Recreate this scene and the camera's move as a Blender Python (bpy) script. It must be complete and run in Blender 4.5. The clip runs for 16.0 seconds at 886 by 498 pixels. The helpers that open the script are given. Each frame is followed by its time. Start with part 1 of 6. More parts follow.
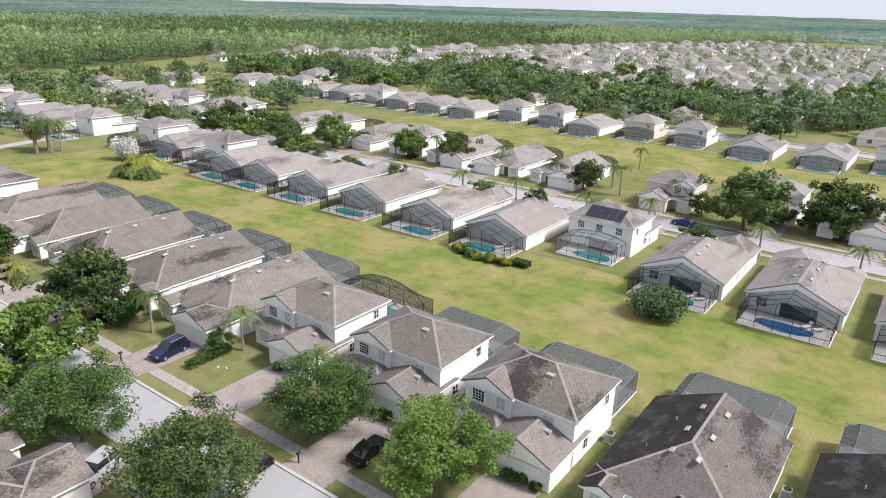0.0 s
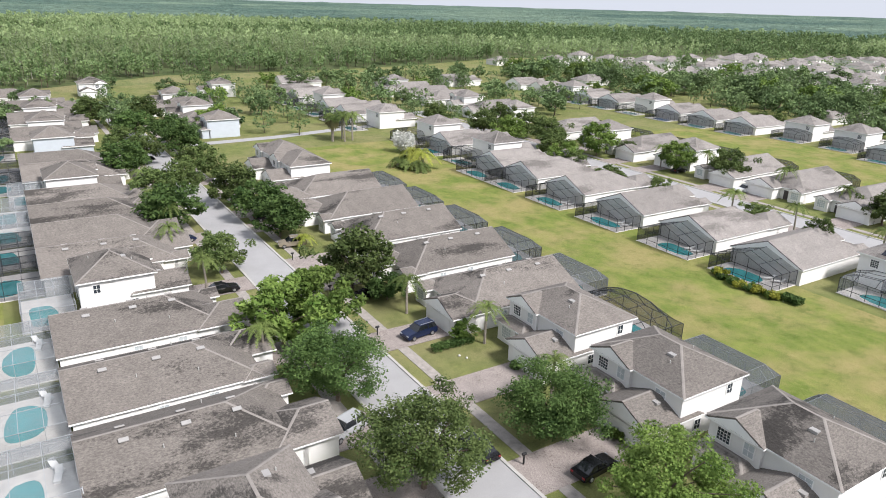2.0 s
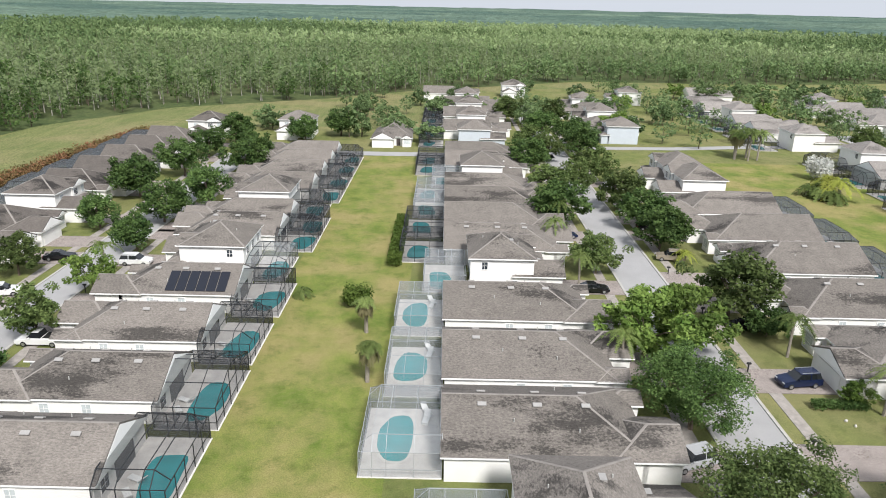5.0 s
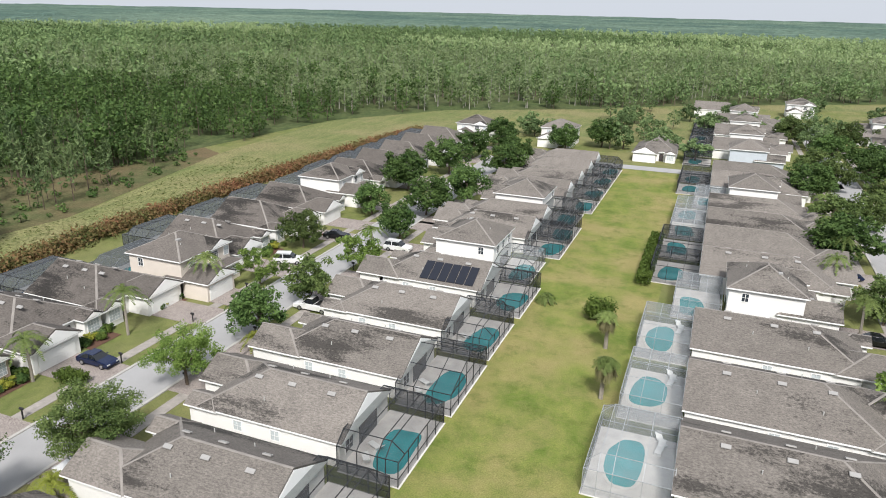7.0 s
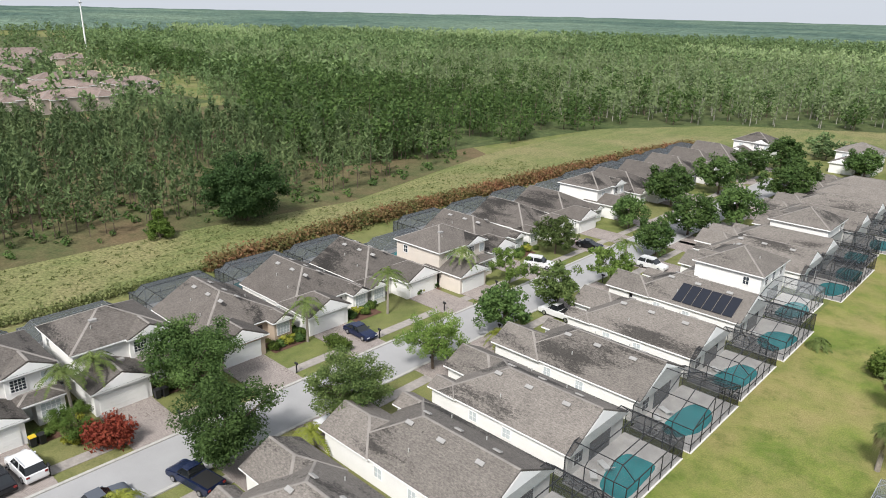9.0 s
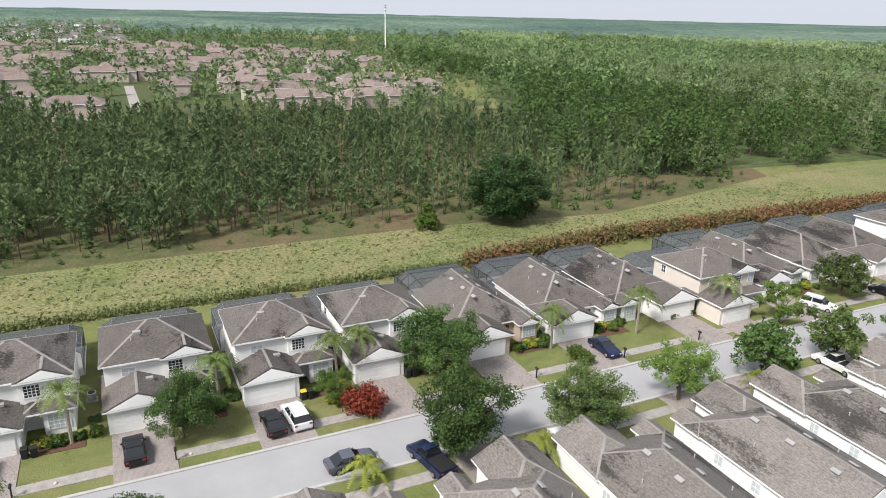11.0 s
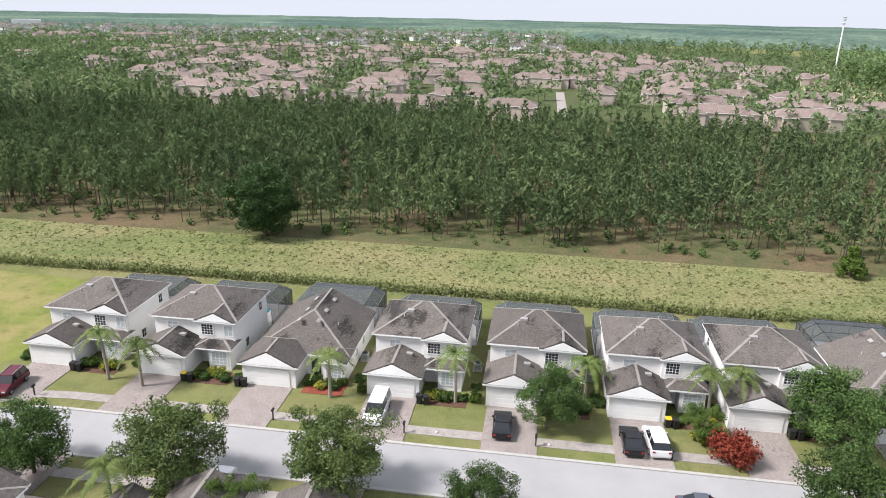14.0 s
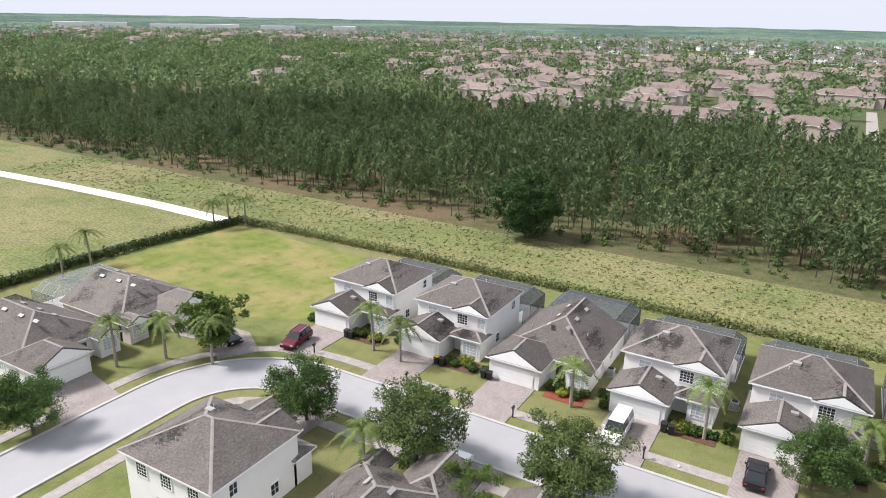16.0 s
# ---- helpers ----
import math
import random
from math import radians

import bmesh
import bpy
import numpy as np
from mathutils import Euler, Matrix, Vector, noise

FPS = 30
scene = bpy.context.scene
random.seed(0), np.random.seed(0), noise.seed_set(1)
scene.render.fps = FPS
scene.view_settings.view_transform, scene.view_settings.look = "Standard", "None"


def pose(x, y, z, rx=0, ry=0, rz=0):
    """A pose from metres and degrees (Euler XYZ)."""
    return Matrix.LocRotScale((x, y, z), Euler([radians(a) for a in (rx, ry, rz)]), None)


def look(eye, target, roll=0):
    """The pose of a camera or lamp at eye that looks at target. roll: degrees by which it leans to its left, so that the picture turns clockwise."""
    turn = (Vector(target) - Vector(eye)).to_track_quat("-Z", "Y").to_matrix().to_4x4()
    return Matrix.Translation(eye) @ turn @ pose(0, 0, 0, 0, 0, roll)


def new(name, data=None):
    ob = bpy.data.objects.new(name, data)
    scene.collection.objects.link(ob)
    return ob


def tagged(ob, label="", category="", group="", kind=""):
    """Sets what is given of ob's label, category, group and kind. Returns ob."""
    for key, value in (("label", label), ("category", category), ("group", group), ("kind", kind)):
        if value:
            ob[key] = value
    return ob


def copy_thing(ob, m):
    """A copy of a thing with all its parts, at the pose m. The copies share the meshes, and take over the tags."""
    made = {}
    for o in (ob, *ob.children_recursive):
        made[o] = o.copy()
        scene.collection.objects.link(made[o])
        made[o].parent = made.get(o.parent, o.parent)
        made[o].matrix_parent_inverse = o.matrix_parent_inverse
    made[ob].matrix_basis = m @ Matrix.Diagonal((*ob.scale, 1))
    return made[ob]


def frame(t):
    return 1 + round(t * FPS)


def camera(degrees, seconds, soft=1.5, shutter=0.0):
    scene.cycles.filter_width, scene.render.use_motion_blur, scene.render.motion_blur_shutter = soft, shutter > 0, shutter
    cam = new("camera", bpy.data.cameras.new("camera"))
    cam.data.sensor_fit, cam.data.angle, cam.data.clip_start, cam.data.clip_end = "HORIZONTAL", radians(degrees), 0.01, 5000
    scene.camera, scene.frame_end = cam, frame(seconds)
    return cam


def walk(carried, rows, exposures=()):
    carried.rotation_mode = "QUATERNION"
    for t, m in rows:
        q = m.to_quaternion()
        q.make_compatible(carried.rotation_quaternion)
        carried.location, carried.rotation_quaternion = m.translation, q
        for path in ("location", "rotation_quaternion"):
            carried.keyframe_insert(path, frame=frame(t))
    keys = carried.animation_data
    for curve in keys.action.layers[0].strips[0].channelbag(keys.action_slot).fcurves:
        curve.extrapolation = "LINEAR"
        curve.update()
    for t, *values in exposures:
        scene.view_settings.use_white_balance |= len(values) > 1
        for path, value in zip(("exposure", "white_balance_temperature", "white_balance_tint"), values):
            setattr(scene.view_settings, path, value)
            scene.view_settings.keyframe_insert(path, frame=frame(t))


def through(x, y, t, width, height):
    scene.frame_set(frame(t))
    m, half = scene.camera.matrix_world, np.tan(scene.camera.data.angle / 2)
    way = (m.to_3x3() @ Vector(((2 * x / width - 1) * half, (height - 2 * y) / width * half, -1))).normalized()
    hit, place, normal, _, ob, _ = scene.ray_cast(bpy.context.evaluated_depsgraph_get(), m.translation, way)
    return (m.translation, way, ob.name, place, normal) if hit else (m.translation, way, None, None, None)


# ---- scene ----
cam = camera(65.30, 16.0, soft=1.0)
PATH = [
    (0.0, -8.814, -5.550, 41.077, -53.951, -19.733, 1.676),
    (0.5, -8.654, -5.421, 41.021, -48.354, -19.760, 1.625),
    (1.0, -8.641, -5.255, 40.966, -42.888, -19.774, 1.593),
    (1.5, -8.631, -5.070, 40.902, -37.591, -19.800, 1.575),
    (2.0, -8.671, -4.975, 40.845, -32.301, -19.783, 1.553),
    (2.5, -8.680, -4.922, 40.767, -26.947, -19.768, 1.504),
    (3.0, -8.659, -4.808, 40.665, -21.578, -19.769, 1.458),
    (3.5, -8.676, -4.738, 40.535, -16.197, -19.720, 1.373),
    (4.0, -8.651, -4.701, 40.373, -10.792, -19.635, 1.280),
    (6.5, -9.307, -4.057, 39.586, 15.798, -19.312, 1.328),
    (7.0, -9.465, -4.095, 39.497, 21.129, -19.240, 1.329),
    (7.5, -9.554, -4.107, 39.453, 26.497, -19.183, 1.329),
    (8.0, -9.682, -4.101, 39.448, 31.886, -19.151, 1.332),
    (8.5, -9.847, -4.083, 39.443, 37.298, -19.133, 1.310),
    (9.0, -9.969, -4.075, 39.451, 42.728, -19.110, 1.300),
    (11.5, -10.642, -4.116, 39.565, 70.070, -18.970, 1.236),
    (12.0, -10.631, -4.103, 39.649, 75.654, -18.933, 1.207),
    (12.5, -10.751, -4.110, 39.716, 81.235, -18.922, 1.220),
    (13.0, -10.779, -4.106, 39.737, 86.818, -18.877, 1.184),
    (13.5, -10.942, -4.116, 39.687, 92.391, -18.848, 1.171),
    (14.0, -11.016, -4.141, 39.614, 97.955, -18.786, 1.198),
    (14.5, -11.073, -4.223, 39.546, 103.493, -18.701, 1.230),
    (15.0, -11.098, -4.327, 39.492, 109.010, -18.643, 1.236),
    (15.5, -11.041, -4.494, 39.471, 114.472, -18.610, 1.223),
    (16.0, -10.988, -4.637, 39.493, 119.981, -18.600, 1.225),
]


def view(x, y, z, yaw, pitch, roll):
    a, b = radians(yaw), radians(pitch)
    way = Vector((-math.sin(a) * math.cos(b), math.cos(a) * math.cos(b), math.sin(b)))
    eye = Vector((x, y, z))
    return look(eye, eye + way, roll)


walk(cam, [(t, view(*r)) for t, *r in PATH], exposures=[(0.0, 0.27, 6080, 17), (4.0, 0.17, 6120, 12), (9.0, 0.07, 6170, 11.5), (12.0, 0.26, 6110, 14.5), (14.0, 0.38, 6090, 15.5), (16.0, 0.39, 6090, 16.5)])

# ---- world, sun, exposure ----
SUN_EL, SUN_AZ = 49.0, 157.0   # degrees; azimuth clockwise from +Y
world = bpy.data.worlds.new("world")
scene.world = world
world.use_nodes = True
wn = world.node_tree
sky = wn.nodes.new("ShaderNodeTexSky")
sky.sky_type, sky.sun_disc = 'NISHITA', False
sky.sun_elevation, sky.sun_rotation = radians(SUN_EL), radians(SUN_AZ)
sky.air_density, sky.dust_density, sky.ozone_density = 1.0, 4.0, 1.0
haze = wn.nodes.new("ShaderNodeMix")
haze.data_type = 'RGBA'
haze.inputs[0].default_value = 0.7
wn.links.new(sky.outputs[0], haze.inputs[6])
haze.inputs[7].default_value = (14.8, 15.4, 16.0, 1)
wn.links.new(haze.outputs[2], wn.nodes["Background"].inputs[0])
wn.nodes["Background"].inputs[1].default_value = 0.060
sun = new("sun", bpy.data.lights.new("sun", 'SUN'))
sun.data.energy, sun.data.angle, sun.data.color = 5.2, radians(12), (1.0, 0.95, 0.87)
sd = Vector((math.sin(radians(SUN_AZ)) * math.cos(radians(SUN_EL)), math.cos(radians(SUN_AZ)) * math.cos(radians(SUN_EL)), math.sin(radians(SUN_EL))))
sun.matrix_world = look(sd * 300, (0, 0, 0))

# ---- materials ----
RNG = random.Random(7)


class Nodes:
    """A short way to write a node tree."""

    def __init__(self, name):
        self.m = bpy.data.materials.new(name)
        self.m.use_nodes = True
        self.t = self.m.node_tree
        self.b = self.t.nodes["Principled BSDF"]
        self.pos = self.t.nodes.new("ShaderNodeNewGeometry").outputs["Position"]

    def add(self, kind, **values):
        n = self.t.nodes.new(kind)
        for k, v in values.items():
            setattr(n, k, v)
        return n

    def link(self, a, b):
        self.t.links.new(a, b)

    def noise(self, scale, detail=3.0, stretch=(1, 1, 1), rough=0.6, shift=None):
        mp = self.add("ShaderNodeMapping")
        self.link(self.pos, mp.inputs[0])
        mp.inputs[3].default_value = [s * scale for s in stretch]
        if shift is not None:
            self.link(shift, mp.inputs[1])
        n = self.add("ShaderNodeTexNoise")
        n.inputs["Scale"].default_value = 1.0
        n.inputs["Detail"].default_value, n.inputs["Roughness"].default_value = detail, rough
        self.link(mp.outputs[0], n.inputs["Vector"])
        return n.outputs[0]

    def ramp(self, value, lo, hi, a=0.0, b=1.0):
        n = self.add("ShaderNodeMapRange")
        for i, v in ((1, lo), (2, hi), (3, a), (4, b)):
            n.inputs[i].default_value = v
        self.link(value, n.inputs[0])
        return n.outputs[0]

    def math(self, op, a, b):
        n = self.add("ShaderNodeMath", operation=op)
        for i, v in enumerate((a, b)):
            if isinstance(v, (int, float)):
                n.inputs[i].default_value = v
            else:
                self.link(v, n.inputs[i])
        return n.outputs[0]

    def mix(self, fac, a, b):
        n = self.add("ShaderNodeMix", data_type='RGBA')
        for i, v in ((0, fac), (6, a), (7, b)):
            if isinstance(v, (int, float)):
                n.inputs[i].default_value = v
            elif isinstance(v, tuple):
                n.inputs[i].default_value = (*v, 1)
            else:
                self.link(v, n.inputs[i])
        return n.outputs[2]

    def color(self, c):
        self.link(c, self.b.inputs["Base Color"])

    def bump(self, h, strength=0.4, dist=0.05):
        n = self.add("ShaderNodeBump")
        n.inputs["Strength"].default_value, n.inputs["Distance"].default_value = strength, dist
        self.link(h, n.inputs["Height"])
        self.link(n.outputs[0], self.b.inputs["Normal"])

    def end(self, rough=0.8, metal=0.0, spec=0.3):
        self.b.inputs["Roughness"].default_value = rough
        self.b.inputs["Metallic"].default_value = metal
        self.b.inputs["Specular IOR Level"].default_value = spec
        return self.m


def plain(name, c, rough=0.7, metal=0.0, vary=0.12, scale=1.5, spec=0.3, bump=0.0, fine=14.0):
    """A painted or raw surface with soft stains and a fine grain."""
    n = Nodes(name)
    big = n.ramp(n.noise(scale), 0.3, 0.7)
    small = n.ramp(n.noise(fine, 2), 0.3, 0.7)
    both = n.math('ADD', n.math('MULTIPLY', big, 0.6), n.math('MULTIPLY', small, 0.4))
    dark = tuple(v * (1 - vary) for v in c)
    light = tuple(min(1, v * (1 + vary * 0.6)) for v in c)
    n.color(n.mix(both, dark, light))
    if bump:
        n.bump(small, bump, 0.03)
    return n.end(rough, metal, spec)


def shingle(name, base, dark, amount, north=0.0):
    """Asphalt shingles with black algae in blotches; north: how far slopes facing +y go to the dark tone."""
    n = Nodes(name)
    rnd = n.add("ShaderNodeObjectInfo").outputs["Random"]
    shift = n.add("ShaderNodeCombineXYZ")
    n.link(n.math('MULTIPLY', rnd, 90.0), shift.inputs[2])
    sh = shift.outputs[0]
    blotch = n.ramp(n.noise(0.15, 3, (0.42, 1.3, 2.0), shift=sh), 0.42, 0.68)
    grit = n.noise(1.0, 4, (2.6, 2.6, 9.0), 0.8, shift=sh)
    mask = n.math('MULTIPLY', n.ramp(n.math('ADD', n.math('MULTIPLY', blotch, 0.55), n.math('MULTIPLY', grit, 0.95)), 0.74, 0.92), amount)
    tab = n.ramp(n.noise(1.0, 4, (3.6, 3.6, 15.0), 0.75), 0.33, 0.67, 0.62, 1.30)
    tone = n.ramp(n.noise(0.5, 3), 0.3, 0.7, 0.9, 1.1)
    house = n.ramp(rnd, 0, 1, 0.86, 1.14)
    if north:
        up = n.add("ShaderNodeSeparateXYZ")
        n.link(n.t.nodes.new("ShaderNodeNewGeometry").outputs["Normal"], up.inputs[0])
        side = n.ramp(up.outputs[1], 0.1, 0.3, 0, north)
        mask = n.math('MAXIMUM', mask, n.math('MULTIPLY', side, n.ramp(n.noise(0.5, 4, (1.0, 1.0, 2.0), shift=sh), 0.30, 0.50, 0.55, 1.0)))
    gain = n.math('MULTIPLY', n.math('MULTIPLY', tab, tone), house)
    vm = n.add("ShaderNodeVectorMath", operation='SCALE')
    n.link(n.mix(mask, base, dark), vm.inputs[0])
    n.link(gain, vm.inputs[3])
    n.color(vm.outputs[0])
    course = n.add("ShaderNodeTexWave", wave_type='BANDS', bands_direction='Z', wave_profile='SAW')
    course.inputs["Scale"].default_value = 2.6
    course.inputs["Distortion"].default_value = 0.3
    n.link(n.pos, course.inputs["Vector"])
    n.bump(n.math('ADD', course.outputs["Fac"], n.noise(9, 2)), 0.7, 0.05)
    return n.end(0.9, spec=0.2)


def grass(name, a, b, dry, dryness, blade=7.0, patch=0.05, rows=0.6, grain=(0.76, 1.22)):
    n = Nodes(name)
    big = n.ramp(n.noise(patch, 4), 0.42, 0.62)
    mid = n.ramp(n.noise(0.35, 4, (1, rows, 1)), 0.35, 0.65)
    fine = n.ramp(n.noise(blade, 3), 0.3, 0.7)
    c = n.mix(mid, a, b)
    c = n.mix(n.math('MULTIPLY', big, dryness), c, dry)
    c = n.mix(n.ramp(n.noise(1.3, 3, rough=0.7), 0.45, 0.68, 0, 0.45), c, tuple(0.5 * v + 0.5 * w for v, w in zip(a, dry)))
    c2 = n.mix(n.ramp(n.noise(0.3, 5, rough=0.75), 0.52, 0.70, 0, 0.6), c, tuple(v * 0.68 for v in a))
    vm = n.add("ShaderNodeVectorMath", operation='SCALE')
    n.link(c2, vm.inputs[0])
    n.link(n.ramp(fine, 0, 1, *grain), vm.inputs[3])
    n.color(vm.outputs[0])
    n.bump(fine, 0.4, 0.10)
    return n.end(0.95, spec=0.1)


def leafy(name, a, b, rough=0.6, patch=0.25, through=0.25):
    """Leaves: every leaf has a tone of its own, every tree its own cast."""
    n = Nodes(name)
    isl = n.t.nodes.new("ShaderNodeNewGeometry").outputs["Random Per Island"]
    rnd = n.add("ShaderNodeObjectInfo").outputs["Random"]
    c = n.mix(n.math('MULTIPLY', n.math('ADD', isl, n.ramp(n.noise(patch, 2), 0.3, 0.7)), 0.5), a, b)
    vm = n.add("ShaderNodeVectorMath", operation='SCALE')
    n.link(c, vm.inputs[0])
    n.link(n.ramp(rnd, 0, 1, 0.75, 1.25), vm.inputs[3])
    n.color(vm.outputs[0])
    tr = n.add("ShaderNodeBsdfTranslucent")
    n.link(vm.outputs[0], tr.inputs[0])
    ms = n.add("ShaderNodeMixShader")
    ms.inputs[0].default_value = through
    n.link(n.b.outputs[0], ms.inputs[1])
    n.link(tr.outputs[0], ms.inputs[2])
    n.link(ms.outputs[0], n.t.nodes["Material Output"].inputs[0])
    return n.end(rough, spec=0.08)


def screen_mat(name, c, cover):
    n = Nodes(name)
    d = n.add("ShaderNodeBsdfDiffuse")
    d.inputs[0].default_value = (*c, 1)
    tr = n.add("ShaderNodeBsdfTransparent")
    ms = n.add("ShaderNodeMixShader")
    n.link(n.ramp(n.noise(0.7, 2), 0.3, 0.7, cover - 0.06, cover + 0.06), ms.inputs[0])
    n.link(tr.outputs[0], ms.inputs[1])
    n.link(d.outputs[0], ms.inputs[2])
    n.link(ms.outputs[0], n.t.nodes["Material Output"].inputs[0])
    return n.m


def paver(name, a, b):
    n = Nodes(name)
    br = n.add("ShaderNodeTexBrick")
    n.link(n.pos, br.inputs["Vector"])
    br.inputs["Scale"].default_value = 2.6
    br.inputs["Mortar Size"].default_value = 0.03
    for i, c in (("Color1", a), ("Color2", b), ("Mortar", tuple(v * 0.7 for v in a))):
        br.inputs[i].default_value = (*c, 1)
    stain = n.ramp(n.noise(0.5, 4), 0.45, 0.7, 0, 0.35)
    c = n.mix(stain, br.outputs[0], tuple(v * 0.55 for v in a))
    litter = n.math('MULTIPLY', n.ramp(n.noise(5.0, 3, rough=0.7), 0.56, 0.64, 0, 0.75), n.ramp(n.noise(0.22, 3), 0.42, 0.60))
    n.color(n.mix(litter, c, (0.075, 0.055, 0.042)))
    n.bump(br.outputs["Fac"], -0.3, 0.02)
    return n.end(0.85, spec=0.2)


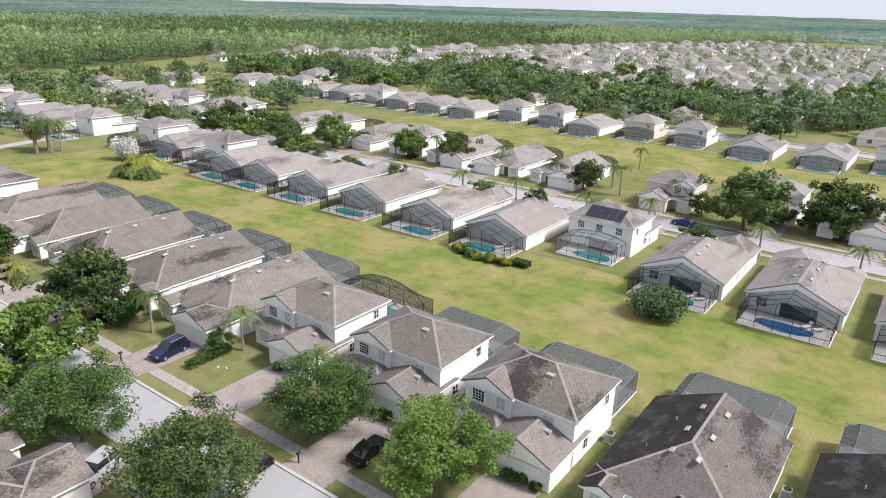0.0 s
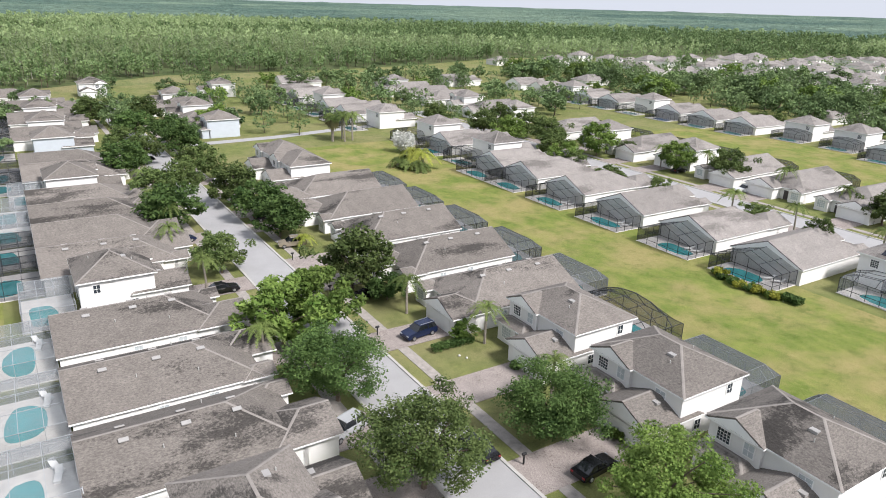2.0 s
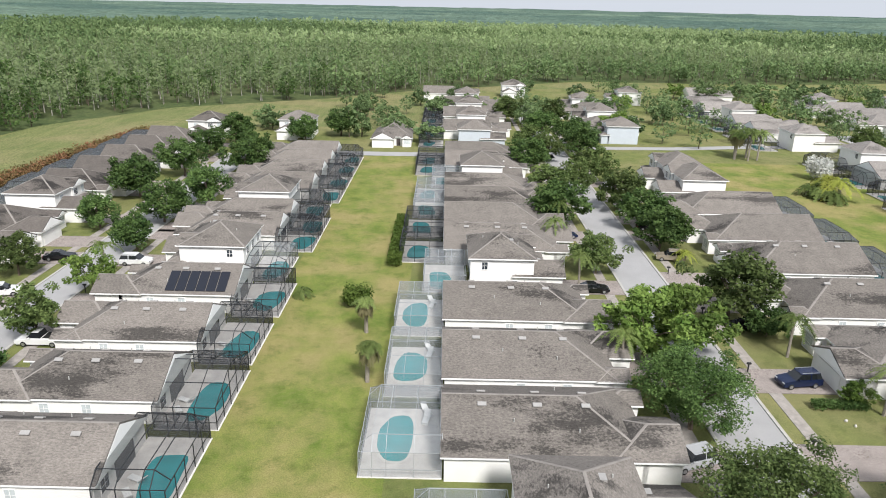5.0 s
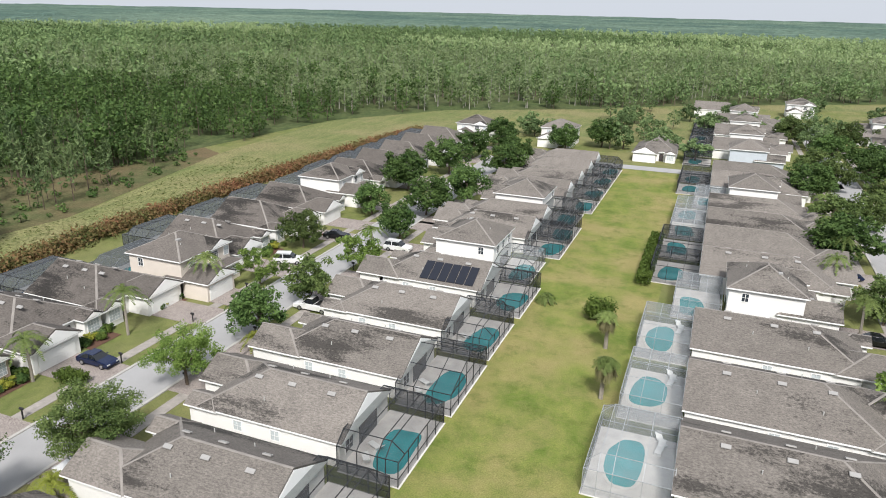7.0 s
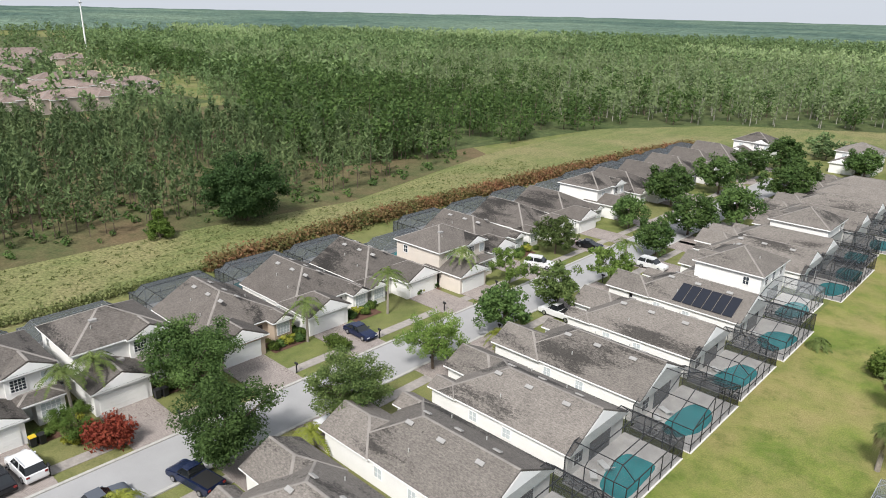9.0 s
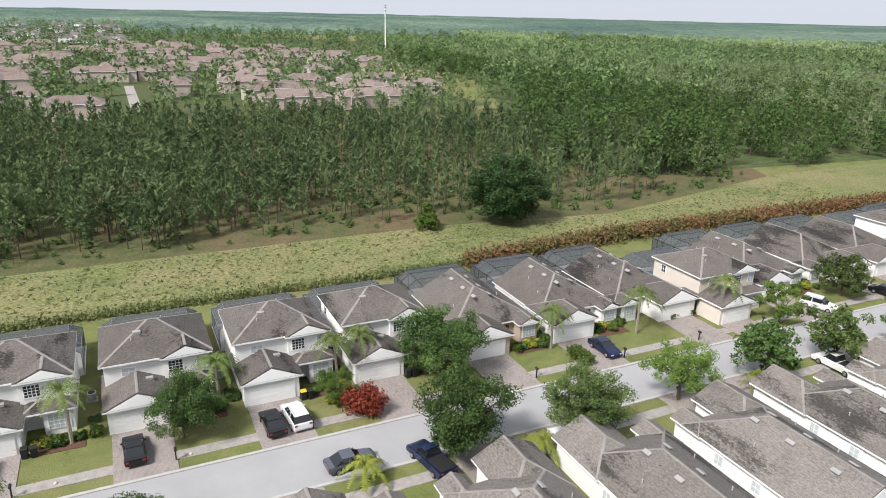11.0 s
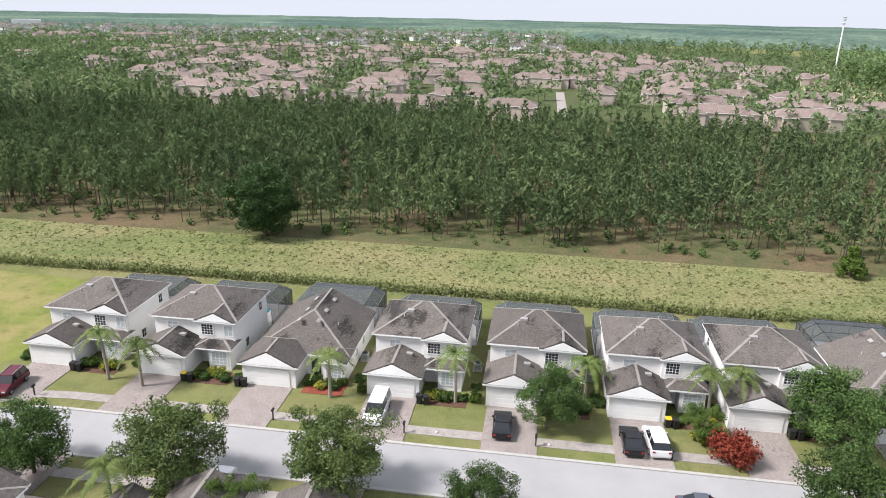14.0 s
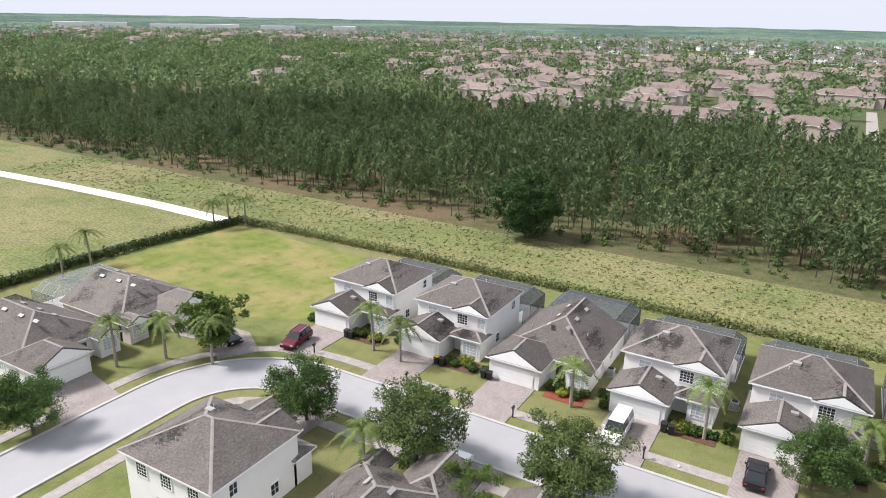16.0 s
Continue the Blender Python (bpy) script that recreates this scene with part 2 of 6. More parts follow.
M = {
    "roof": shingle("asphalt_shingle", (0.166, 0.150, 0.134), (0.030, 0.028, 0.026), 0.8),
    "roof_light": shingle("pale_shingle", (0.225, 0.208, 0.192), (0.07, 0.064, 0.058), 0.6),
    "roof_mid": shingle("weathered_dark_shingle", (0.118, 0.105, 0.094), (0.028, 0.026, 0.024), 0.95),
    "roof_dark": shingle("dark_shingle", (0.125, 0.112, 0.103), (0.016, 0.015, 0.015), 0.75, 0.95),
    "roof_brown": shingle("brown_tile_roof", (0.225, 0.175, 0.153), (0.12, 0.092, 0.080), 0.6),
    "ridge": plain("ridge_cap_shingle", (0.235, 0.215, 0.195), 0.9, vary=0.25, scale=1.0),
    "white": plain("white_stucco", (0.74, 0.73, 0.70), 0.85, vary=0.07, scale=0.6, bump=0.15),
    "town_wall": plain("pinkish_stucco", (0.46, 0.39, 0.34), 0.85),
    "cream": plain("cream_stucco", (0.61, 0.55, 0.48), 0.85, vary=0.08, scale=0.6, bump=0.15),
    "grey_wall": plain("grey_blue_stucco", (0.48, 0.52, 0.56), 0.85, vary=0.08, scale=0.6, bump=0.15),
    "tan": plain("tan_stucco", (0.42, 0.34, 0.26), 0.85, vary=0.08, scale=0.6, bump=0.15),
    "trim": plain("white_trim_paint", (0.82, 0.82, 0.80), 0.55, vary=0.05),
    "door": plain("white_garage_paint", (0.76, 0.76, 0.73), 0.5, vary=0.05),
    "wood_door": plain("dark_door_paint", (0.06, 0.05, 0.05), 0.5),
    "glass": plain("window_glass", (0.035, 0.045, 0.055), 0.08, spec=0.6, vary=0.3),
    "blind": plain("window_blind", (0.50, 0.54, 0.55), 0.25, spec=0.5, vary=0.15),
    "vent": plain("roof_vent_metal", (0.33, 0.32, 0.305), 0.5, 0.2),
    "pipe": plain("pvc_pipe", (0.4, 0.4, 0.38), 0.5),
    "bronze": plain("bronze_aluminium", (0.030, 0.031, 0.033), 0.5, 0.2),
    "white_alu": plain("white_aluminium", (0.34, 0.355, 0.365), 0.45, 0.2),
    "grey_alu": plain("weathered_grey_aluminium", (0.17, 0.18, 0.185), 0.45, 0.2),
    "screen": screen_mat("insect_screen", (0.035, 0.038, 0.042), 0.41),
    # Grey tone and dense cover carry the sky's backscatter off the mesh.
    "screen_grey": screen_mat("skylit_grey_screen", (0.095, 0.104, 0.112), 0.64),
    "screen_light": screen_mat("pale_insect_screen", (0.23, 0.245, 0.255), 0.36),
    "deck": plain("pool_deck_concrete", (0.62, 0.595, 0.56), 0.85, vary=0.15, scale=0.8),
    "coping": plain("pool_coping", (0.66, 0.64, 0.60), 0.7),
    "water": plain("pool_water", (0.045, 0.31, 0.325), 0.06, spec=0.6, vary=0.22, scale=0.5),
    "deep_water": plain("blue_pool_water", (0.03, 0.13, 0.30), 0.06, spec=0.6, vary=0.22, scale=0.5),
    "lawn": grass("lawn_grass", (0.100, 0.126, 0.038), (0.160, 0.176, 0.058), (0.215, 0.190, 0.095), 0.6),
    "strip": grass("mown_strip_grass", (0.098, 0.140, 0.027), (0.176, 0.200, 0.050), (0.275, 0.222, 0.102), 0.75, 7.0, 0.09),
    "meadow": grass("rough_meadow_grass", (0.108, 0.136, 0.047), (0.168, 0.180, 0.070), (0.235, 0.200, 0.105), 0.65, 2.0, 0.04, 0.12, (0.5, 1.4)),
    "dry_field": grass("dry_field_grass", (0.25, 0.24, 0.12), (0.33, 0.29, 0.17), (0.40, 0.33, 0.22), 0.7, 1.0, 0.03),
    "scrub": grass("scrub_ground", (0.060, 0.078, 0.030), (0.110, 0.108, 0.050), (0.150, 0.100, 0.062), 0.7, 2.0, 0.04),
    "road": plain("pale_asphalt", (0.305, 0.302, 0.30), 0.9, vary=0.12, scale=0.25, bump=0.2),
    "kerb": plain("kerb_concrete", (0.38, 0.37, 0.345), 0.9, vary=0.18),
    "walk": plain("pavement_concrete", (0.30, 0.275, 0.25), 0.9, vary=0.35),
    "paver": paver("pink_grey_pavers", (0.27, 0.235, 0.215), (0.33, 0.29, 0.265)),
    "mulch": plain("red_mulch", (0.22, 0.06, 0.035), 0.95, vary=0.4, scale=6, bump=0.5),
    "brown_mulch": plain("brown_mulch", (0.11, 0.06, 0.04), 0.95, vary=0.4, scale=6, bump=0.5),
    "bark": plain("tree_bark", (0.13, 0.10, 0.075), 0.95, vary=0.35, scale=3, bump=0.5),
    "palm_bark": plain("palm_trunk", (0.27, 0.24, 0.20), 0.95, vary=0.3, scale=4, bump=0.5),
    "oak": leafy("oak_leaves", (0.023, 0.052, 0.016), (0.120, 0.186, 0.054)),
    "oak_light": leafy("bright_tree_leaves", (0.052, 0.104, 0.019), (0.205, 0.282, 0.070)),
    "olive": leafy("olive_tree_leaves", (0.032, 0.060, 0.017), (0.155, 0.200, 0.066)),
    "palm": leafy("palm_fronds", (0.055, 0.095, 0.022), (0.190, 0.235, 0.075)),
    "yellow_palm": leafy("yellow_palm_fronds", (0.15, 0.19, 0.03), (0.29, 0.30, 0.06)),
    "dry_palm": leafy("dry_palm_fronds", (0.12, 0.12, 0.055), (0.26, 0.23, 0.12)),
    "pine": leafy("pine_needles", (0.046, 0.082, 0.036), (0.178, 0.232, 0.098), patch=0.06),
    # These two leaf tones are lifted to stand in for haze over distance.
    "forest": leafy("hazed_forest_leaves", (0.165, 0.230, 0.104), (0.315, 0.385, 0.185), patch=0.03, through=0.45),
    "forest_dark": leafy("dark_wood_leaves", (0.062, 0.108, 0.043), (0.200, 0.272, 0.112), patch=0.05),
    "big_oak": leafy("dense_oak_leaves", (0.018, 0.040, 0.014), (0.062, 0.108, 0.034), through=0.12),
    "forest_floor": grass("forest_floor", (0.045, 0.070, 0.025), (0.085, 0.110, 0.04), (0.10, 0.09, 0.05), 0.4, 1.0, 0.02),
    "hedge": leafy("hedge_leaves", (0.055, 0.095, 0.018), (0.130, 0.180, 0.040)),
    "red_leaf": leafy("red_bush_leaves", (0.17, 0.030, 0.022), (0.30, 0.085, 0.045)),
    "rust_leaf": leafy("rusty_hedge_leaves", (0.070, 0.095, 0.030), (0.22, 0.10, 0.06), patch=0.12),
    "yellow_leaf": leafy("yellow_shrub_leaves", (0.20, 0.22, 0.03), (0.34, 0.34, 0.06)),
    "pale_leaf": leafy("grey_green_leaves", (0.055, 0.100, 0.035), (0.180, 0.240, 0.105)),
    "white_leaf": leafy("white_blossom", (0.45, 0.46, 0.42), (0.70, 0.70, 0.66)),
    "reed": leafy("reedy_hedge_leaves", (0.085, 0.115, 0.040), (0.220, 0.235, 0.095)),
    "tuft": leafy("rough_grass_tufts", (0.094, 0.116, 0.041), (0.146, 0.156, 0.061), patch=0.05),
    "pale_bark": plain("pale_cypress_bark", (0.34, 0.32, 0.28), 0.95, vary=0.25, scale=1.0),
    "solar": plain("solar_panel_glass", (0.012, 0.014, 0.022), 0.15, spec=0.5),
    "tyre": plain("tyre_rubber", (0.02, 0.02, 0.02), 0.9),
    "rim": plain("alloy_rim", (0.45, 0.45, 0.46), 0.3, 0.8),
    "car_glass": plain("car_window_glass", (0.012, 0.014, 0.016), 0.06, spec=0.7),
    "lamp_red": plain("red_tail_lamp", (0.20, 0.015, 0.015), 0.2, spec=0.6),
    "lamp_clear": plain("clear_headlamp", (0.36, 0.37, 0.38), 0.15, spec=0.6),
    "black": plain("black_plastic", (0.02, 0.02, 0.02), 0.6),
    "bin_yellow": plain("yellow_plastic", (0.60, 0.42, 0.03), 0.5),
    "steel": plain("grey_galvanised_steel", (0.42, 0.43, 0.44), 0.4, 0.6),
    "sand": plain("white_sand_track", (0.66, 0.62, 0.55), 0.95, vary=0.15, scale=0.6),
    "ball": plain("round_planter_paint", (0.5, 0.48, 0.44), 0.8),
}
for key, c in (("navy", (0.010, 0.018, 0.055)), ("black_car", (0.010, 0.010, 0.012)), ("silver", (0.45, 0.46, 0.47)), ("white_car", (0.78, 0.78, 0.78)),
               ("maroon", (0.10, 0.008, 0.018)), ("blue", (0.012, 0.04, 0.22)), ("gold", (0.30, 0.26, 0.20)), ("dark_grey", (0.09, 0.10, 0.12))):
    M[key] = plain(key + "_car_paint", c, 0.22, 0.25, vary=0.04, spec=0.6)


# ---- mesh helpers ----
def part(name, bm, material, parent=None, label=""):
    me = bpy.data.meshes.new(name)
    bm.to_mesh(me)
    bm.free()
    me.materials.append(M[material])
    ob = new(name, me)
    ob.parent = parent
    return tagged(ob, label)


def shape(name, verts, faces, material, parent=None, label="", smooth=False):
    me = bpy.data.meshes.new(name)
    me.from_pydata([tuple(v) for v in verts], [], faces)
    me.materials.append(M[material])
    if smooth:
        me.polygons.foreach_set("use_smooth", [True] * len(me.polygons))
    me.update()
    ob = new(name, me)
    ob.parent = parent
    return tagged(ob, label)


def quads(name, v, material, parent=None, label="", per=4):
    """Many loose faces of `per` corners each, from an array of corners."""
    v = np.asarray(v, dtype=np.float32).reshape(-1, 3)
    n = len(v) // per
    me = bpy.data.meshes.new(name)
    me.vertices.add(len(v))
    me.vertices.foreach_set("co", v.ravel())
    me.loops.add(n * per)
    me.loops.foreach_set("vertex_index", np.arange(n * per, dtype=np.int32))
    me.polygons.add(n)
    me.polygons.foreach_set("loop_start", np.arange(0, n * per, per, dtype=np.int32))
    me.polygons.foreach_set("loop_total", np.full(n, per, dtype=np.int32))
    me.materials.append(M[material])
    me.update(calc_edges=True)
    ob = new(name, me)
    ob.parent = parent
    return tagged(ob, label)


def box(bm, x0, x1, y0, y1, z0, z1, bevel=0.0):
    vs = [bm.verts.new(p) for p in ((x0, y0, z0), (x1, y0, z0), (x1, y1, z0), (x0, y1, z0), (x0, y0, z1), (x1, y0, z1), (x1, y1, z1), (x0, y1, z1))]
    fs = [bm.faces.new([vs[i] for i in f]) for f in ((3, 2, 1, 0), (4, 5, 6, 7), (0, 1, 5, 4), (1, 2, 6, 5), (2, 3, 7, 6), (3, 0, 4, 7))]
    if bevel:
        bmesh.ops.bevel(bm, geom=list({e for f in fs for e in f.edges}), offset=bevel, segments=1, affect='EDGES')
    return vs


def boxed(name, b, material, parent=None, label="", bevel=0.0):
    bm = bmesh.new()
    box(bm, *b, bevel)
    return part(name, bm, material, parent, label)


def bar(bm, a, b, w):
    """A square bar from a to b."""
    a, b = Vector(a), Vector(b)
    d = (b - a).normalized()
    s = d.cross(Vector((0, 0, 1)))
    s = (s if s.length > 0.01 else Vector((1, 0, 0))).normalized()
    u = s.cross(d)
    ring = [(s + u) * w / 2, (u - s) * w / 2, (-s - u) * w / 2, (s - u) * w / 2]
    vs = [bm.verts.new(p + r) for p in (a, b) for r in ring]
    for i in range(4):
        j = (i + 1) % 4
        bm.faces.new([vs[i], vs[j], vs[4 + j], vs[4 + i]])
    bm.faces.new(vs[3::-1])
    bm.faces.new(vs[4:])


def empty(name, label, category, group=""):
    ob = new(name)
    ob.empty_display_size = 0.3
    return tagged(ob, label, category, group)


def roof_part(name, x0, x1, y0, y1, ze, pitch, hip0, hip1, material, parent, axis="x", th=0.18):
    """A ridge roof over a rectangle, hipped or gabled at each end; gable ends are closed with a white wall."""
    if axis == "y":
        x0, x1, y0, y1 = y0, y1, x0, x1
    half = (y1 - y0) / 2
    ym, zr = (y0 + y1) / 2, ze + half * pitch
    r0, r1 = x0 + (half if hip0 else 0), x1 - (half if hip1 else 0)
    v = [(x0, y0, ze), (x1, y0, ze), (x1, y1, ze), (x0, y1, ze), (r0, ym, zr), (r1, ym, zr),
         (x0, y0, ze - th), (x1, y0, ze - th), (x1, y1, ze - th), (x0, y1, ze - th)]
    f = [(0, 1, 5, 4), (2, 3, 4, 5), (9, 8, 7, 6)]
    f.append((1, 2, 5))
    f.append((3, 0, 4))
    flip = axis == "y"
    sw = (lambda p: (p[1], p[0], p[2])) if flip else (lambda p: p)
    if flip:
        f = [q[::-1] for q in f]
    rim = [(0, 6, 7, 1), (1, 7, 8, 2), (2, 8, 9, 3), (3, 9, 6, 0)]
    rim = [q[::-1] for q in rim] if flip else rim
    caps = []
    lines = [(4, 5)] + ([(0, 4), (3, 4)] if hip0 else []) + ([(1, 5), (2, 5)] if hip1 else [])
    for i, j in lines:
        p, q = Vector(v[i]), Vector(v[j])
        side = (q - p).normalized().cross(Vector((0, 0, 1))).normalized() * 0.14
        drop = Vector((0, 0, 0.02))
        o = len(v)
        v += [tuple(p - side - drop), tuple(q - side - drop), tuple(p + side - drop), tuple(q + side - drop)]
        caps += [(o, o + 1, j, i), (i, j, o + 3, o + 2)]
    roof = shape(name, [sw(p) for p in v], f + rim + caps, material, parent)
    roof.data.materials.append(M["trim"])
    roof.data.materials.append(M["ridge"])
    for i, q in enumerate(roof.data.polygons):
        q.material_index = 0 if i < len(f) else 1 if i < len(f) + 4 else 2
    for x, hip, s in ((x0, hip0, -1), (x1, hip1, 1)):
        if hip:
            continue
        t = 0.03
        pts = [(x + s * t, y0 + 0.45, ze + 0.03), (x + s * t, y1 - 0.45, ze + 0.03), (x + s * t, ym, zr - 0.19)]
        pts += [(p[0] - s * 0.2, p[1], p[2]) for p in pts]
        n = 3
        fs = [tuple(range(n)), tuple(range(2 * n - 1, n - 1, -1))] + [(i, i + n, (i + 1) % n + n, (i + 1) % n) for i in range(n)]
        shape("gable", [sw(p) for p in pts], fs, "trim", roof)
    return roof


def window(parent, x, y, z, w, h, way, pane="glass", grid=False):
    """A framed window on a wall; way is the wall's outward side: +x, -x, +y or -y."""
    def put(u0, u1, z0, z1, d0, d1):
        s = 1 if way[0] == "+" else -1
        a, b = sorted((s * d0, s * d1))
        return (x + a, x + b, y + u0, y + u1, z + z0, z + z1) if way[1] == "x" else (x + u0, x + u1, y + a, y + b, z + z0, z + z1)
    bars = (3 if grid else 1) if w > 0.7 else 0
    fw, mb = 0.09, 0.05

    def cuts(a, b):
        out = [a - fw, a]
        for i in range(1, bars + 1):
            c = a + (b - a) * i / (bars + 1)
            out += [c - mb / 2, c + mb / 2]
        return out + [b, b + fw]
    us, zs = cuts(-w / 2, w / 2), cuts(0, h)
    n = len(us)
    pts = []
    for d in (0.07, -0.05):
        for q in zs:
            for u in us:
                e = put(u, u, q, q, d, d)
                pts.append((e[0], e[2], e[4]))
    fs = [(j * n + i, j * n + i + 1, (j + 1) * n + i + 1, (j + 1) * n + i) for j in range(n - 1) for i in range(n - 1) if i % 2 == 0 or j % 2 == 0]
    rim = [j for j in range(n)] + [j * n + n - 1 for j in range(1, n)] + [(n - 1) * n + i for i in range(n - 2, -1, -1)] + [j * n for j in range(n - 2, 0, -1)]
    fs += [(rim[i], rim[i] + n * n, rim[(i + 1) % len(rim)] + n * n, rim[(i + 1) % len(rim)]) for i in range(len(rim))]
    win = shape("window", pts, fs, "trim", parent)
    boxed("pane", put(-w / 2, w / 2, 0, h, -0.02, 0.015), pane, win)
    return win


def garage_door(parent, x, y, w=4.9, h=2.15, material="door", panels=True):
    door = boxed("garage_door", (x - 0.04, x + 0.03, y - w / 2, y + w / 2, 0.02, h), material, parent)
    for i in range(4 if panels else 0):
        z = 0.06 + i * h / 4
        boxed("door_panel", (x + 0.03, x + 0.055, y - w / 2 + 0.06, y + w / 2 - 0.06, z, z + h / 4 - 0.07), material, door)


def roof_vents(parent, spots):
    """Small metal hoods on a slope facing -y or +y."""
    for x, y, z, s, pitch in spots:
        bm = bmesh.new()
        vs = box(bm, -0.42, 0.42, -0.22, 0.22, 0.02, 0.17, 0.03)
        ob = part("roof_vent", bm, "vent", parent)
        ob.matrix_basis = pose(x, y, z, -s * math.degrees(math.atan(pitch)), 0, 0)


def pipes(parent, spots):
    for x, y, z in spots:
        bm = bmesh.new()
        bmesh.ops.create_cone(bm, cap_ends=True, segments=6, radius1=0.06, radius2=0.055, depth=0.5, matrix=pose(x, y, z + 0.1))
        part("vent_pipe", bm, "pipe", parent)


# ---- houses: front towards +x, main body's middle at the origin ----
def single(name, wide, long, proj, side, wall="white", roof="roof", solar=False, label="", near=True):
    """One storey, a ridge from front to back, a gabled garage in front on one side."""
    ob = empty(name, label or "one-storey white stucco house with a weathered grey shingle roof", "house", "villas")
    h, hw, hl, p = 2.75, wide / 2 - 0.3, long / 2, 0.5 if wide < 12.3 else 0.44
    boxed("wall", (-hl, hl, -hw, hw, 0, h - 0.1), wall, ob)
    rf = roof_part("roof", -hl - 0.35, hl + 0.45, -wide / 2, wide / 2, h, p, False, True, roof, ob)
    gw = wide * 0.52
    g0, g1 = (-hw, -hw + gw) if side < 0 else (hw - gw, hw)
    boxed("garage_wall", (hl - 0.5, hl + proj, g0, g1, 0, h - 0.14), wall, ob)
    roof_part("garage_roof", hl - 3.2, hl + proj + 0.4, g0 - 0.42, g1 + 0.42, h - 0.03, p, True, False, roof, ob)
    gm = (g0 + g1) / 2
    garage_door(ob, hl + proj + 0.02, gm, panels=near and long < 13)
    o0, o1 = (g1, hw) if side < 0 else (-hw, g0)
    om = (o0 + o1) / 2
    boxed("bay_wall", (hl - 0.5, hl + proj * 0.45, (om if side < 0 else o0), (o1 if side < 0 else om), 0, h - 0.16), wall, ob)
    roof_part("bay_roof", hl - 2.0, hl + proj * 0.45 + 0.4, (om if side < 0 else o0) - 0.4, (o1 if side < 0 else om) + 0.38, h - 0.05, p, True, False, roof, ob)
    wy = (om + o1) / 2 if side < 0 else (o0 + om) / 2
    window(ob, hl + proj * 0.45, wy, 0.8, 1.7, 1.5, "+x", "blind", True)
    dy = (o0 + om) / 2 if side < 0 else (om + o1) / 2
    boxed("front_door", (hl - 0.02, hl + 0.05, dy - 0.55, dy + 0.55, 0.02, 2.1), "wood_door", ob)
    for s in (-1, 1):
        for x in (-hl * 0.1, hl * 0.45) if near else ():
            window(ob, x, s * hw, 1.1, 0.9, 1.0, "+y" if s > 0 else "-y", "blind")
    if not near:
        return ob
    boxed("sliding_door", (-hl - 0.04, -hl + 0.02, -hw * 0.5, hw * 0.25, 0.1, 2.15), "glass", ob)
    window(ob, -hl, hw * 0.65, 0.9, 1.4, 1.3, "-x")
    zr = h + wide / 2 * p
    roof_vents(rf, [] if not near else [(x, s * 1.1, zr - 1.1 * p + 0.03, s, p) for x in (-hl * 0.62, -hl * 0.05, hl * 0.45) for s in (-1, 1)])
    pipes(rf, [] if not near else [(-hl * 0.3, -2.7, zr - 2.7 * p), (hl * 0.2, 3.1, zr - 3.1 * p), (hl * 0.35, -3.6, zr - 3.6 * p)])
    if solar:
        a = math.degrees(math.atan(p))
        for i in range(6):
            bm = bmesh.new()
            box(bm, -0.62, 0.62, -1.75, 1.75, 0.05, 0.12)
            sp = part("solar_panel", bm, "solar", rf, "black roof panel")
            sp.matrix_basis = pose(-hl + 1.6 + i * 1.36, solar * 3.1, zr - 3.1 * p + 0.02, -solar * a, 0, 0)
    return ob


